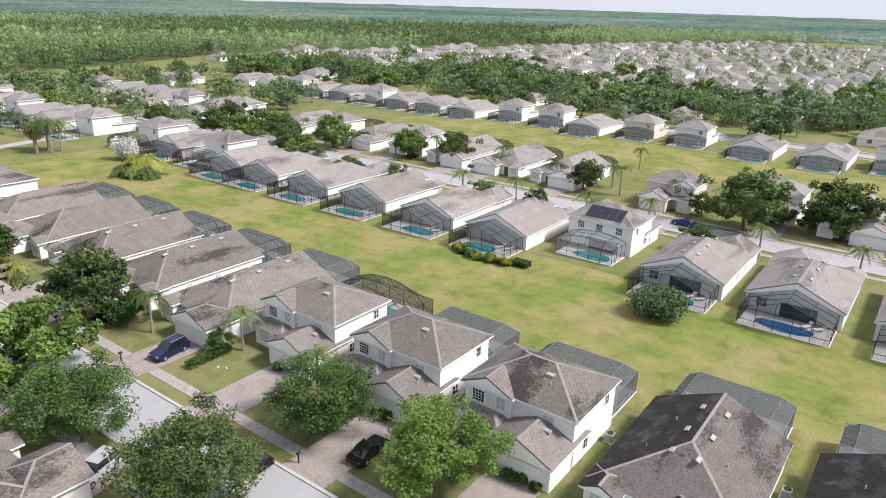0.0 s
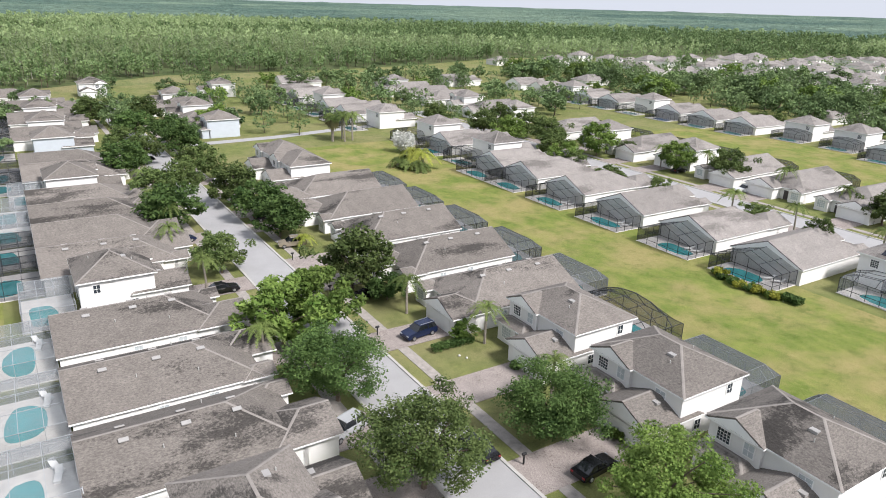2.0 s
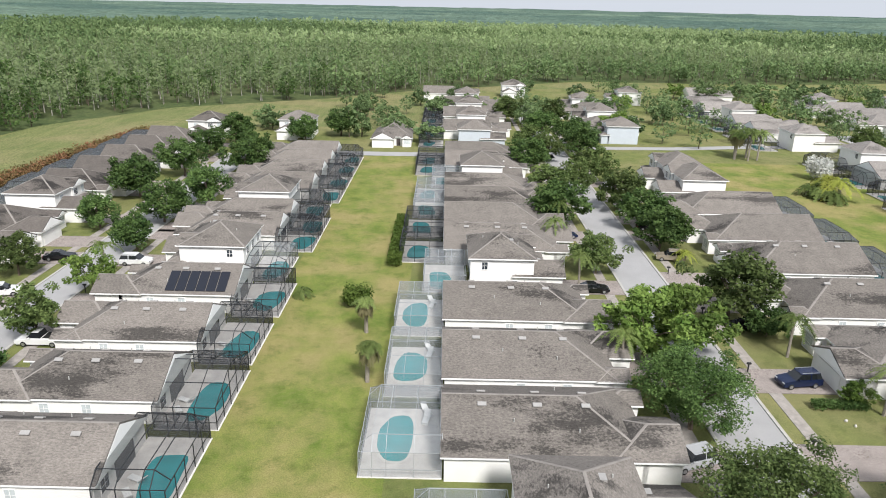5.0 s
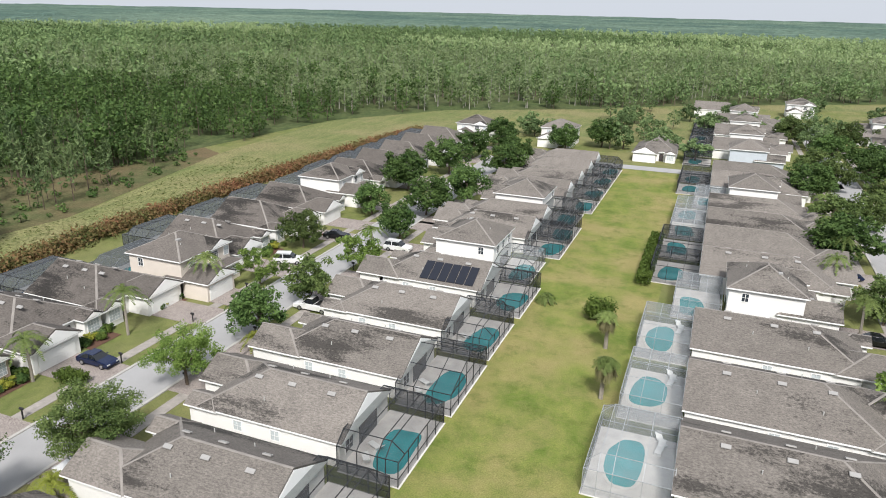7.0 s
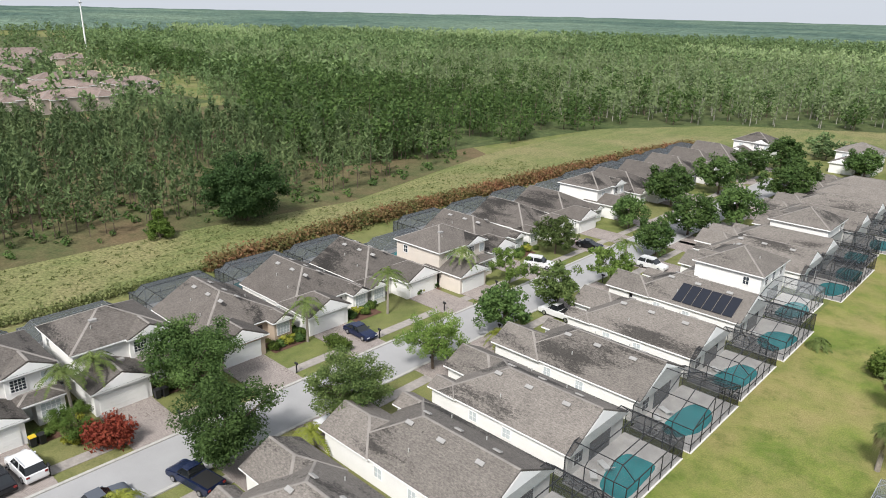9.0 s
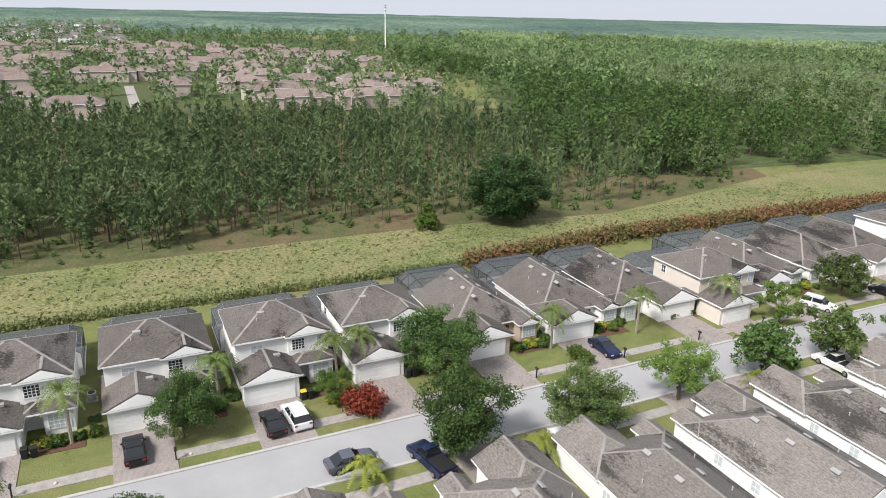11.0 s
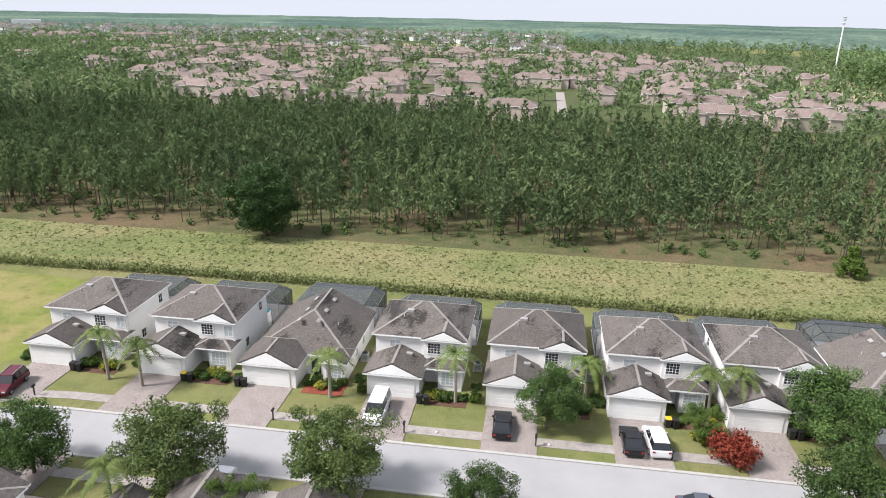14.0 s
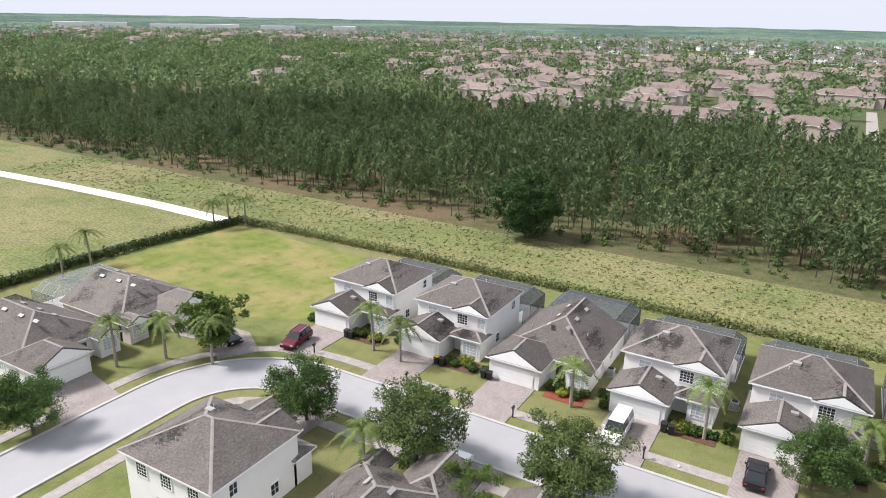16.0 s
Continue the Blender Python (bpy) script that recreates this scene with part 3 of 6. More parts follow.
def double(name, wall="white", roof="roof", side=-1, wide=10.9, deep=9.8, solar=False, label="", proj=4.3, near=True):
    """Two storeys under a hip, a cross gable in front, a one-storey garage wing and porch."""
    ob = empty(name, label or "two-storey white stucco house with a grey hipped shingle roof", "house", "villas")
    hw, hd, H, h, p = wide / 2 - 0.4, deep / 2 - 0.3, 5.45, 2.8, 0.46
    boxed("wall", (-hd, hd, -hw, hw, 0, H - 0.1), wall, ob)
    rf = roof_part("roof", -deep / 2 - 0.1, deep / 2 + 0.1, -wide / 2, wide / 2, H, p, True, True, roof, ob, "y")
    s = -side
    c0, c1 = sorted((s * 0.2, s * (wide / 2 - 0.1)))
    roof_part("front_gable_roof", -0.6, deep / 2 + 0.5, c0, c1, H - 0.02, p, True, False, roof, ob)
    boxed("gable_wall", (hd - 0.3, hd + 0.35, c0 + 0.35, c1 - 0.35, 0, H - 0.16), wall, ob)
    g0, g1 = sorted((side * hw, -side * 0.7))
    boxed("garage_wall", (hd - 0.3, hd + proj, g0, g1, 0, h - 0.14), wall, ob)
    roof_part("garage_roof", hd - 3.1, hd + proj + 0.4, g0 - 0.4, g1 + 0.4, h, p, True, False, roof, ob)
    garage_door(ob, hd + proj + 0.02, (g0 + g1) / 2, panels=near)
    b0, b1 = sorted((-side * 2.4, -side * hw))
    boxed("bay_wall", (hd - 0.3, hd + 2.0, b0, b1, 0, h - 0.16), wall, ob)
    q0, q1 = sorted((-side * 0.6, -side * (hw + 0.35)))
    roof_part("porch_roof", hd - 0.6, hd + 2.4, q0, q1, h - 0.02, 0.40, True, True, roof, ob, "y")
    window(ob, hd + 2.0, (b0 + b1) / 2, 0.75, 1.8, 1.5, "+x", "blind", True)
    boxed("front_door", (hd - 0.02, hd + 0.05, min(-side * 0.9, -side * 1.9), max(-side * 0.9, -side * 1.9), 0.02, 2.15), "wood_door", ob)
    cm = (c0 + c1) / 2
    window(ob, hd + 0.35, cm - 1.1, 3.6, 1.35, 1.25, "+x", "glass", True)
    window(ob, hd + 0.35, cm + 1.5, 3.6, 1.0, 1.25, "+x", "blind")
    window(ob, hd, side * hw * 0.55, 3.9, 1.2, 0.8, "+x", "blind")
    for sy in (-1, 1) if near else ():
        window(ob, -hd * 0.55, sy * hw, 3.7, 0.8, 1.1, "+y" if sy > 0 else "-y")
        window(ob, hd * 0.4, sy * hw, 0.9, 0.9, 1.1, "+y" if sy > 0 else "-y")
    for y in (-hw * 0.6, 0.1, hw * 0.6)[:3 if near else 1]:
        window(ob, -hd, y, 3.6, 1.2, 1.2, "-x", "glass", True)
    if not near:
        return ob
    boxed("sliding_door", (-hd - 0.04, -hd + 0.02, -hw * 0.6, hw * 0.3, 0.1, 2.15), "glass", ob)
    zr = H + deep / 2 * p
    pipes(rf, [(-2.6, 1.0, zr - 2.6 * p), (2.4, side * 2.2, zr - 2.4 * p)])
    vs = boxed("roof_vent", (1.2, 1.75, side * 1.6 - 0.4, side * 1.6 + 0.4, zr - 0.75, zr - 0.5), "vent", rf)
    gz = h + ((g1 - g0) / 2 + 0.4) * p
    boxed("skylight", (hd + 1.0, hd + 1.5, (g0 + g1) / 2 + 0.9, (g0 + g1) / 2 + 1.6, gz - 0.62, gz - 0.38), "vent", ob)
    if solar:
        for i in range(5):
            bm = bmesh.new()
            box(bm, -1.6, 1.6, -0.62, 0.62, 0.05, 0.12)
            sp = part("solar_panel", bm, "solar", rf, "black roof panel")
            sp.matrix_basis = pose(-2.75, -2.9 + i * 1.36, zr - 2.75 * p, 0, -math.degrees(math.atan(p)), 0)
    return ob


# ---- pool enclosures: house side at x = 0, reaching to -long ----
def enclosure(name, wide, long, style, metal, screen, label, near=True):
    ob = empty(name, label, "pool enclosure", "pool enclosures")
    h = wide / 2
    prof = {"flat": [(-h, 0), (-h, 2.7), (-h + 1.3, 3.7), (h - 1.3, 3.7), (h, 2.7), (h, 0)],
            "gable": [(-h, 0), (-h, 2.55), (-h / 2, 3.6), (0, 4.65), (h / 2, 3.6), (h, 2.55), (h, 0)],
            "dome": [(-h, 0), (-h, 2.7), (-h * 0.62, 3.3), (0, 3.6), (h * 0.62, 3.3), (h, 2.7), (h, 0)],
            "vault": [(-h, 0), (-h, 2.7), (-h * 0.8, 3.8), (-h * 0.42, 4.6), (0, 4.9), (h * 0.42, 4.6), (h * 0.8, 3.8), (h, 2.7), (h, 0)],
            "low": [(-h, 0), (-h, 2.9), (-h / 3, 3.0), (h / 3, 3.0), (h, 2.9), (h, 0)]}[style]
    tip = 1.2 if style in ("flat", "dome") else 2.2 if style == "vault" else 0.0
    n = max(3, round(long / 2.2))
    w = 0.07 if metal == "bronze" else 0.045
    zcut = 2.6
    xs = [-long * i / n for i in range(n + 1)]
    if tip:
        xs[-1] = -long + tip
    if not near:
        whole = bmesh.new()
    for x in xs:
        bm = bmesh.new() if near else whole
        for (ya, za), (yb, zb) in zip(prof, prof[1:]):
            bar(bm, (x, ya, za), (x, yb, zb), w)
        near and part("rib", bm, metal, ob)
    for y, z in prof[1:-1]:
        bm = bmesh.new() if near else whole
        bar(bm, (0, y, z), (xs[-1], y, z), w)
        if tip:
            bar(bm, (xs[-1], y, z), (-long, y * 0.97, min(z, zcut)), w)
        near and part("purlin", bm, metal, ob)
    for s in (-1, 1):
        bm = bmesh.new() if near else whole
        bar(bm, (0, s * h, 0.9), (-long, s * h, 0.9), 0.06)
        near and part("rail", bm, metal, ob)
    k = 5
    bm = bmesh.new() if near else whole
    bar(bm, (-long, -h, zcut), (-long, h, zcut), w)
    bar(bm, (-long, -h, 0.9), (-long, h, 0.9), 0.06)
    bar(bm, (-long, -h, 0.06), (-long, h, 0.06), w)
    near and part("rail", bm, metal, ob)
    for i in range(k + 1):
        y = -h + wide * i / k
        z = zcut if tip else float(np.interp(y, [p[0] for p in prof[1:-1]], [p[1] for p in prof[1:-1]]))
        bm = bmesh.new() if near else whole
        bar(bm, (-long, y, 0), (-long, y, z), w)
        near and part("post", bm, metal, ob)
    if not near:
        part("frame", whole, metal, ob)
    v, f = [], []

    def face(*pts):
        v.extend(pts)
        f.append(tuple(range(len(v) - len(pts), len(v))))
    for (ya, za), (yb, zb) in zip(prof, prof[1:]):
        face((0, ya, za), (0, yb, zb), (xs[-1], yb, zb), (xs[-1], ya, za))
        if tip and za > 0.1 and zb > 0.1:
            face((xs[-1], ya, za), (xs[-1], yb, zb), (-long, yb, min(zb, zcut)), (-long, ya, min(za, zcut)))
        elif tip:
            face((xs[-1], ya, min(za, zcut)), (xs[-1], yb, min(zb, zcut)), (-long, yb, min(zb, zcut)), (-long, ya, min(za, zcut)))
    shape("screen", v, f, screen, ob)
    v, f = [], []
    if tip:
        face((-long, -h, 0), (-long, h, 0), (-long, h, zcut), (-long, -h, zcut))
    else:
        face(*[(-long, y, z) for y, z in prof])
    shape("end_screen", v, f, screen, ob)
    return ob


def blob(seed, a, b, n=26, lobes=3, amp=0.16):
    r = random.Random(seed)
    ph = [r.uniform(0, 6.28) for _ in range(lobes + 1)]
    out = []
    for i in range(n):
        t = 2 * math.pi * i / n
        k = 1 + sum(amp / (j + 1) * math.sin((j + 1) * t + ph[j]) for j in range(1, lobes + 1))
        c, q = math.cos(t), math.sin(t)
        out.append((a * k * math.copysign(abs(c) ** 0.65, c), b * k * math.copysign(abs(q) ** 0.65, q)))
    return out


def pool(name, seed, a, b, water="water"):
    ob = empty(name, "free-form swimming pool with teal water and pale coping", "swimming pool", "pools")
    pts = blob(seed, a, b)
    n = len(pts)
    out = [(x * (1 + 0.32 / a), y * (1 + 0.32 / b)) for x, y in pts]
    v = [(x, y, 0.13) for x, y in out] + [(x, y, 0.13) for x, y in pts] + [(x, y, 0.10) for x, y in out] + [(x, y, 0.02) for x, y in pts]
    f = [(i, (i + 1) % n, n + (i + 1) % n, n + i) for i in range(n)]
    f += [(2 * n + i, 2 * n + (i + 1) % n, (i + 1) % n, i) for i in range(n)]
    f += [(n + i, n + (i + 1) % n, 3 * n + (i + 1) % n, 3 * n + i) for i in range(n)]
    shape("coping", v, f, "coping", ob)
    shape("water", [(x * 0.995, y * 0.995, 0.108) for x, y in pts], [tuple(range(n))], water, ob)
    return ob


# ---- ground, roads ----
def sheet(name, pts, z, material, label, category, thick=0.0):
    n = len(pts)
    v = [(x, y, z) for x, y in pts]
    f = [tuple(range(n))]
    if thick:
        v += [(x, y, z - thick) for x, y in pts]
        f += [(i, n + i, n + (i + 1) % n, (i + 1) % n) for i in range(n)]
    return tagged(shape(name, v, f, material), label, category, kind="structure")


def rect(x0, x1, y0, y1):
    return [(x0, y0), (x1, y0), (x1, y1), (x0, y1)]


def ribbon(line, w0, w1):
    """The outline of a band along a line, from w0 to w1 to its left."""
    left, right = [], []
    for i, (x, y) in enumerate(line):
        a, b = line[max(0, i - 1)], line[min(len(line) - 1, i + 1)]
        d = Vector((b[0] - a[0], b[1] - a[1])).normalized()
        left.append((x - d.y * w1, y + d.x * w1))
        right.append((x - d.y * w0, y + d.x * w0))
    return right + left[::-1]


ground = sheet("ground", [(4900 * math.cos(a * math.pi / 24), 4900 * math.sin(a * math.pi / 24)) for a in range(48)], 0.0, "lawn", "green lawn and grassland", "ground")
sheet("meadow", [(-128, -420), (-104, -420), (-104, 60), (-111, 120), (-100, 190), (-88, 250), (30, 345), (110, 372), (110, 392), (0, 365), (-112, 270), (-140, 214), (-136, 150), (-122, 90), (-127, 50)], 0.02, "meadow", "rough yellow-green meadow beside the houses", "meadow")
sheet("scrub", [(-275, -420), (-128, -420), (-127, 50), (-122, 88), (-136, 150), (-275, 220)], 0.03, "scrub", "brown scrubby ground under pines", "scrub")
sheet("rough_field", [(-84, 226), (-16, 226), (-16, 322), (-40, 310), (-72, 284)], 0.03, "meadow", "rough dry field behind the last houses", "field")
sheet("mown_strip", rect(-31.8, -13.5, -40, 182), 0.02, "strip", "mown grass strip between pool enclosures", "grass strip")
sheet("mown_strip", rect(56, 92, -60, 182), 0.02, "strip", "wide mown grass strip between pool enclosures", "grass strip")
sheet("mown_strip", rect(168, 208, -60, 160), 0.02, "strip", "mown grass strip between pool enclosures", "grass strip")
sheet("mown_field", [(-103, -104), (-62, -106), (-66, -84), (-76, -64), (-100, -62)], 0.02, "strip", "open mown lawn by the hedge", "lawn")

sheet("forest_floor", [(-275, 150), (-186, 100), (-150, 108), (-139, 216), (-112, 262), (-60, 296), (-26, 328), (64, 388), (150, 390), (223, 404), (322, 440), (536, 395), (833, 285), (1280, 115), (2500, -250), (4000, 1200), (2500, 3800), (-2500, 3800), (-4000, 1500), (-900, 400)], 0.05, "forest_floor", "dark green forest floor", "forest floor")

arc = [(-63.9 + 11.5 - 11.5 * math.cos(radians(a)), -52 - 11.5 * math.sin(radians(a))) for a in range(10, 91, 10)]
STREETS = {"1": ([(-63.9, 182), (-63.9, 60), (-63.9, 0), (-63.9, -52)] + arc + [(-36, -63.6), (0, -62), (60, -60)], 3.35),
           "2": ([(22.2, 300), (22.2, 120), (22.2, 40), (22.2, -57)], 3.5),
           "3": ([(124.8, 230), (124.8, 100), (124.8, 0), (124.8, -120)], 3.4),
           "4": ([(236, 230), (236, 100), (236, -120)], 3.4),
           "5": ([(-64, 185.2), (-31, 185.2), (22, 186.5)], 2.6)}
for k, (line, w) in STREETS.items():
    sheet("road", ribbon(line, -w, w), 0.03, "road", "pale worn asphalt street", "road")
    if k == "5":
        continue
    for s in (-1, 1):
        a, b = sorted((s * w, s * (w + 0.35)))
        sheet("kerb", ribbon(line, a, b), 0.14, "kerb", "pale concrete kerb", "kerb", 0.14)
        a, b = sorted((s * (w + 2.0), s * (w + 3.4)))
        sheet("pavement", ribbon(line, a, b), 0.06, "walk", "stained concrete footpath", "pavement", 0.06)

# ---- the rows of houses ----
PROTO = {}


def place(key, make, x, y, turn, label=""):
    """The first of a kind is built, the rest are copies."""
    m = pose(x, y, 0, 0, 0, turn)
    if key not in PROTO:
        PROTO[key] = make()
        PROTO[key].matrix_basis = m
        return PROTO[key]
    return copy_thing(PROTO[key], m)


def villa(kind, x, y, turn, road=None, near=True):
    near = near and (math.hypot(x + 9, y + 5) < 122 or kind == "ds")
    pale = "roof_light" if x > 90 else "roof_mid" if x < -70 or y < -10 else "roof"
    wd = 12.3 if x < 30 else 13.3
    k = {"a": lambda: single("house", 10.4, 15.2, 3.2, -1, roof=pale, near=near), "a2": lambda: single("house", 10.4, 15.2, 3.2, 1, roof=pale, near=near),
         "as": lambda: single("house", 10.4, 15.2, 3.2, 1, solar=1, label="one-storey white house with black solar panels on the roof", roof=pale, near=near),
         "b": lambda: single("house", wd, 18.0, 3.0, 1, roof=pale, near=near), "b2": lambda: single("house", wd, 18.0, 3.0, -1, roof=pale, near=near),
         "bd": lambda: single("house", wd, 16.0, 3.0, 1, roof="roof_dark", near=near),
         "w": lambda: single("house", 11.8, 12.0, 3.4, -1, roof=pale, near=near), "w2": lambda: single("house", 11.8, 12.0, 3.4, 1, roof=pale, near=near),
         "wt": lambda: single("house", 11.8, 12.0, 3.4, -1, wall="tan", label="one-storey tan stucco house with a grey shingle roof", roof=pale, near=near),
         "d": lambda: double("house", roof=pale, near=near), "d2": lambda: double("house", side=1, roof=pale, near=near),
         "dc": lambda: double("house", wide=12.8, side=1, roof=pale, near=near), "dt": lambda: double("house", wall="cream", label="two-storey cream stucco house with a grey shingle roof", roof=pale, near=near),
         "ds": lambda: double("house", wide=12.8, solar=True, label="two-storey white house with black solar panels on its roof", roof=pale, near=near),
         "dg": lambda: double("house", wall="grey_wall", label="two-storey grey-blue house with a shingle roof", roof=pale, near=near)}[kind]
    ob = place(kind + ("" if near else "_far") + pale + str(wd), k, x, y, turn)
    if road is not None:
        hw = {"b": wd / 2 - 0.3, "a": 4.9, "w": 5.6}.get(kind[0], 6.0 if kind in ("dc", "ds") else 5.05)
        gy = (hw - 0.7) / 2 if kind[0] == "d" else hw - (hw + 0.3) * 0.52
        side = 1 if kind in ("a2", "as", "b", "bd", "w2", "d2", "dc") else -1
        front = {"a": 10.8, "b": 12.0, "w": 9.4}.get(kind[0], 8.9)
        if kind == "bd":
            front = 11.0
        c = 1 if turn == 0 else -1
        ym, x0 = y + c * side * gy, x + c * front
        a, e = sorted((x0, road))
        sheet("driveway", rect(a, e, ym - 2.7, ym + 2.7), 0.075, "paver", "stained pink-grey paver driveway", "driveway", 0.075)
    return ob


def cage(kind, x, y, turn, near=True):
    near = near and math.hypot(x + 9, y + 5) < 122
    wide, long, style, metal, scr = {"f": (10.8, 6.0, "flat", "bronze", "screen"), "g": (11.6, 6.2, "gable", "bronze", "screen"), "o": (10.6, 6.4, "dome", "bronze", "screen"),
                                     "l": (11.2, 6.2, "low", "white_alu", "screen_light"), "fw": (11.0, 7.4, "flat", "white_alu", "screen_light"), "ol": (10.4, 5.6, "dome", "bronze", "screen_light"),
                                     "lb": (10.4, 7.2, "low", "bronze", "screen"), "ow": (11.0, 7.6, "flat", "grey_alu", "screen_grey"), "fc": (10.8, 7.6, "flat", "bronze", "screen_grey"),
                                     "oc": (13.0, 8.6, "vault", "bronze", "screen")}[kind]
    c = place("cage_" + kind + ("" if near else "_far"), lambda: enclosure("pool_enclosure", wide, long, style, metal, scr, "screened aluminium pool enclosure on a concrete deck", near), x, y, turn)
    deck = place("deck_" + kind, lambda: tagged(boxed("pool_deck", (-long - 0.15, 0, -wide / 2 - 0.1, wide / 2 + 0.1, 0, 0.1), "deck"), "pale concrete pool deck", "pool deck", "pool decks"), x, y, turn)
    r = random.Random(int(x * 7 + y * 13))
    seed = r.choice((1, 2, 3, 4))
    a = radians(turn)
    px, py = -long * 0.6, r.uniform(-1, 1)
    w = "deep_water" if r.random() < 0.05 else "water"
    place(f"pool_{seed}_{w}", lambda: pool("swimming_pool", seed, 1.75, 3.4, w), x + px * math.cos(a) - py * math.sin(a), y + px * math.sin(a) + py * math.cos(a), turn)
    return c


# row A: rears towards the strip at x = -32
for y, k, c in ((-46, "d", "f"), (-31, "a", "f"), (-18, "a2", "f"), (-5, "a", "g"), (8, "a2", "f"), (21.3, "a", "g"), (34.0, "a2", "f"), (46.5, "a", "f"), (59.1, "a2", "g"), (71.7, "a", "f"), (85.0, "as", "g"),
                (110, "a", "f"), (118.6, "a2", "f"), (140, "a", "f"), (152, "a2", "f"), (164, "a", "f"), (175, "a", "f")):
    if k == "d":
        villa("d2", -44.5, y, 180, -60.5)
        continue
    villa(k, -44.2, y, 180, -60.5)
    cage(c, -36.6, y, 180)
for y in (96.9, 128.0):
    villa("d", -42.8, y, 180, -60.5)
    cage("ol" if y < 100 else "f", -38.0, y, 180)

# row B: rears towards the strip at x = -13
for y, k, c in ((-20, "b", "fw"), (-6, "b2", "fw"), (52.2, "b2", "fw"), (65.7, "b", "l"), (80.1, "b2", "l"), (106, "b", "lb"), (118.8, "b2", "lb"), (130.8, "b", "l"), (142.2, "b2", "l"), (166, "b", "lb"), (178, "b2", "lb")):
    villa(k, 0.8, y, 0, 18.6)
    cage(c, -8.4, y, 0)
villa("dc", 2.0, 36.6, 0, 18.6)
cage("fw", -3.2, 36.6, 0)
for y in (94.0, 160.5 - 6):
    villa("d", 0.0, y, 0, 18.6)
    cage("l", -5.2, y, 0)

# row C: rears towards the strip at x = 62
for y in (22.2, 37.6, 52.9):
    villa("dc", 47.0, y, 180, 25.8)
    cage("oc" if y > 50 else "ow", 52.0, y, 180)
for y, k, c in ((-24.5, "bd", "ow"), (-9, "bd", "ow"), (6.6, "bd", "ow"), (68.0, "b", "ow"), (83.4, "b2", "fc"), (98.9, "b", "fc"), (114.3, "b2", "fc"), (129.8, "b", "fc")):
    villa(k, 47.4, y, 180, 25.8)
    cage(c, 55.6, y, 180)
for y in (145.5, 158):
    villa("dc", 47, y, 180, 25.8)

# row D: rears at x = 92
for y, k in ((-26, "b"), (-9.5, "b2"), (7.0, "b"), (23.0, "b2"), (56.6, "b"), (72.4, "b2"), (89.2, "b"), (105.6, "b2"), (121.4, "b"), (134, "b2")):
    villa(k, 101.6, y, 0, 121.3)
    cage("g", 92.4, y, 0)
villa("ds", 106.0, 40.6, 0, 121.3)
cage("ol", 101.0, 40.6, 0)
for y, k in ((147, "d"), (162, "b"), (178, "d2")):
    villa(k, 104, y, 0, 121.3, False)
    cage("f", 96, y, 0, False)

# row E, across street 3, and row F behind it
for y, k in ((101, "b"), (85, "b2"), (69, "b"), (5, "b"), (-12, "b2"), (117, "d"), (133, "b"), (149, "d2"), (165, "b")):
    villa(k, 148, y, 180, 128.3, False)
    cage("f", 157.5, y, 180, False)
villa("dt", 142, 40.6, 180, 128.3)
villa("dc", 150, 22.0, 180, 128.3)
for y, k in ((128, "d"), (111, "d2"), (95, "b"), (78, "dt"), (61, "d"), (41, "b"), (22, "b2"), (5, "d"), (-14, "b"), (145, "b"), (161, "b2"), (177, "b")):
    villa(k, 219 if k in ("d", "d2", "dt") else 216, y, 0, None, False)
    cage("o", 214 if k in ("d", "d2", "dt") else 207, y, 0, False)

# row W: rears towards the meadow
for y, k in ((-16.2, "d"), (-3.2, "d"), (9.6, "d"), (21.6, "d"), (71.6, "dt"), (123, "d"), (-43, "d"), (-56.5, "d")):
    villa(k, -84.7 if y != 71.6 else -80.5, y, 0, -67.4)
    cage("ow", -89.6 if y != 71.6 else -85.4, y, 0)
for y, k in ((-29.8, "w"), (35.6, "wt"), (48.2, "w"), (60.2, "w2"), (84, "w"), (97, "w2"), (110, "w"), (137, "w2"), (150, "w"), (163, "w2"), (176, "w"), (190, "w2")):
    villa(k, -85, y, 0, -67.4)
    cage("fc" if y > 30 else "ow", -91.3, y, 0)


# ---- trees and shrubs ----
def leaf_cloud(rs, centres, radii, per, size, flat=0.8, up=0.35):
    """Corners of many small leaf sprays round the given centres."""
    c = np.repeat(np.asarray(centres), per, axis=0)
    r = np.repeat(np.asarray(radii), per)
    d = rs.normal(size=(len(c), 3))
    d /= np.linalg.norm(d, axis=1)[:, None]
    p = c + d * (r * rs.uniform(0.45, 1.05, len(c)))[:, None] * np.array([1, 1, flat])
    n = d + rs.normal(scale=1.0, size=d.shape) + np.array([0, 0, up])
    n /= np.linalg.norm(n, axis=1)[:, None]
    a = np.cross(n, rs.normal(size=n.shape))
    a /= np.linalg.norm(a, axis=1)[:, None]
    b = np.cross(n, a)
    s = (size * rs.uniform(0.6, 1.35, len(c)))[:, None]
    w = s * rs.uniform(0.45, 0.8, len(c))[:, None]
    k = rs.uniform(-0.5, 0.5, len(c))[:, None]
    return np.stack([p - a * s - b * w * 0.7, p + a * s - b * w * 0.7, p + b * w * 1.3 + a * s * k], 1).reshape(-1, 3)


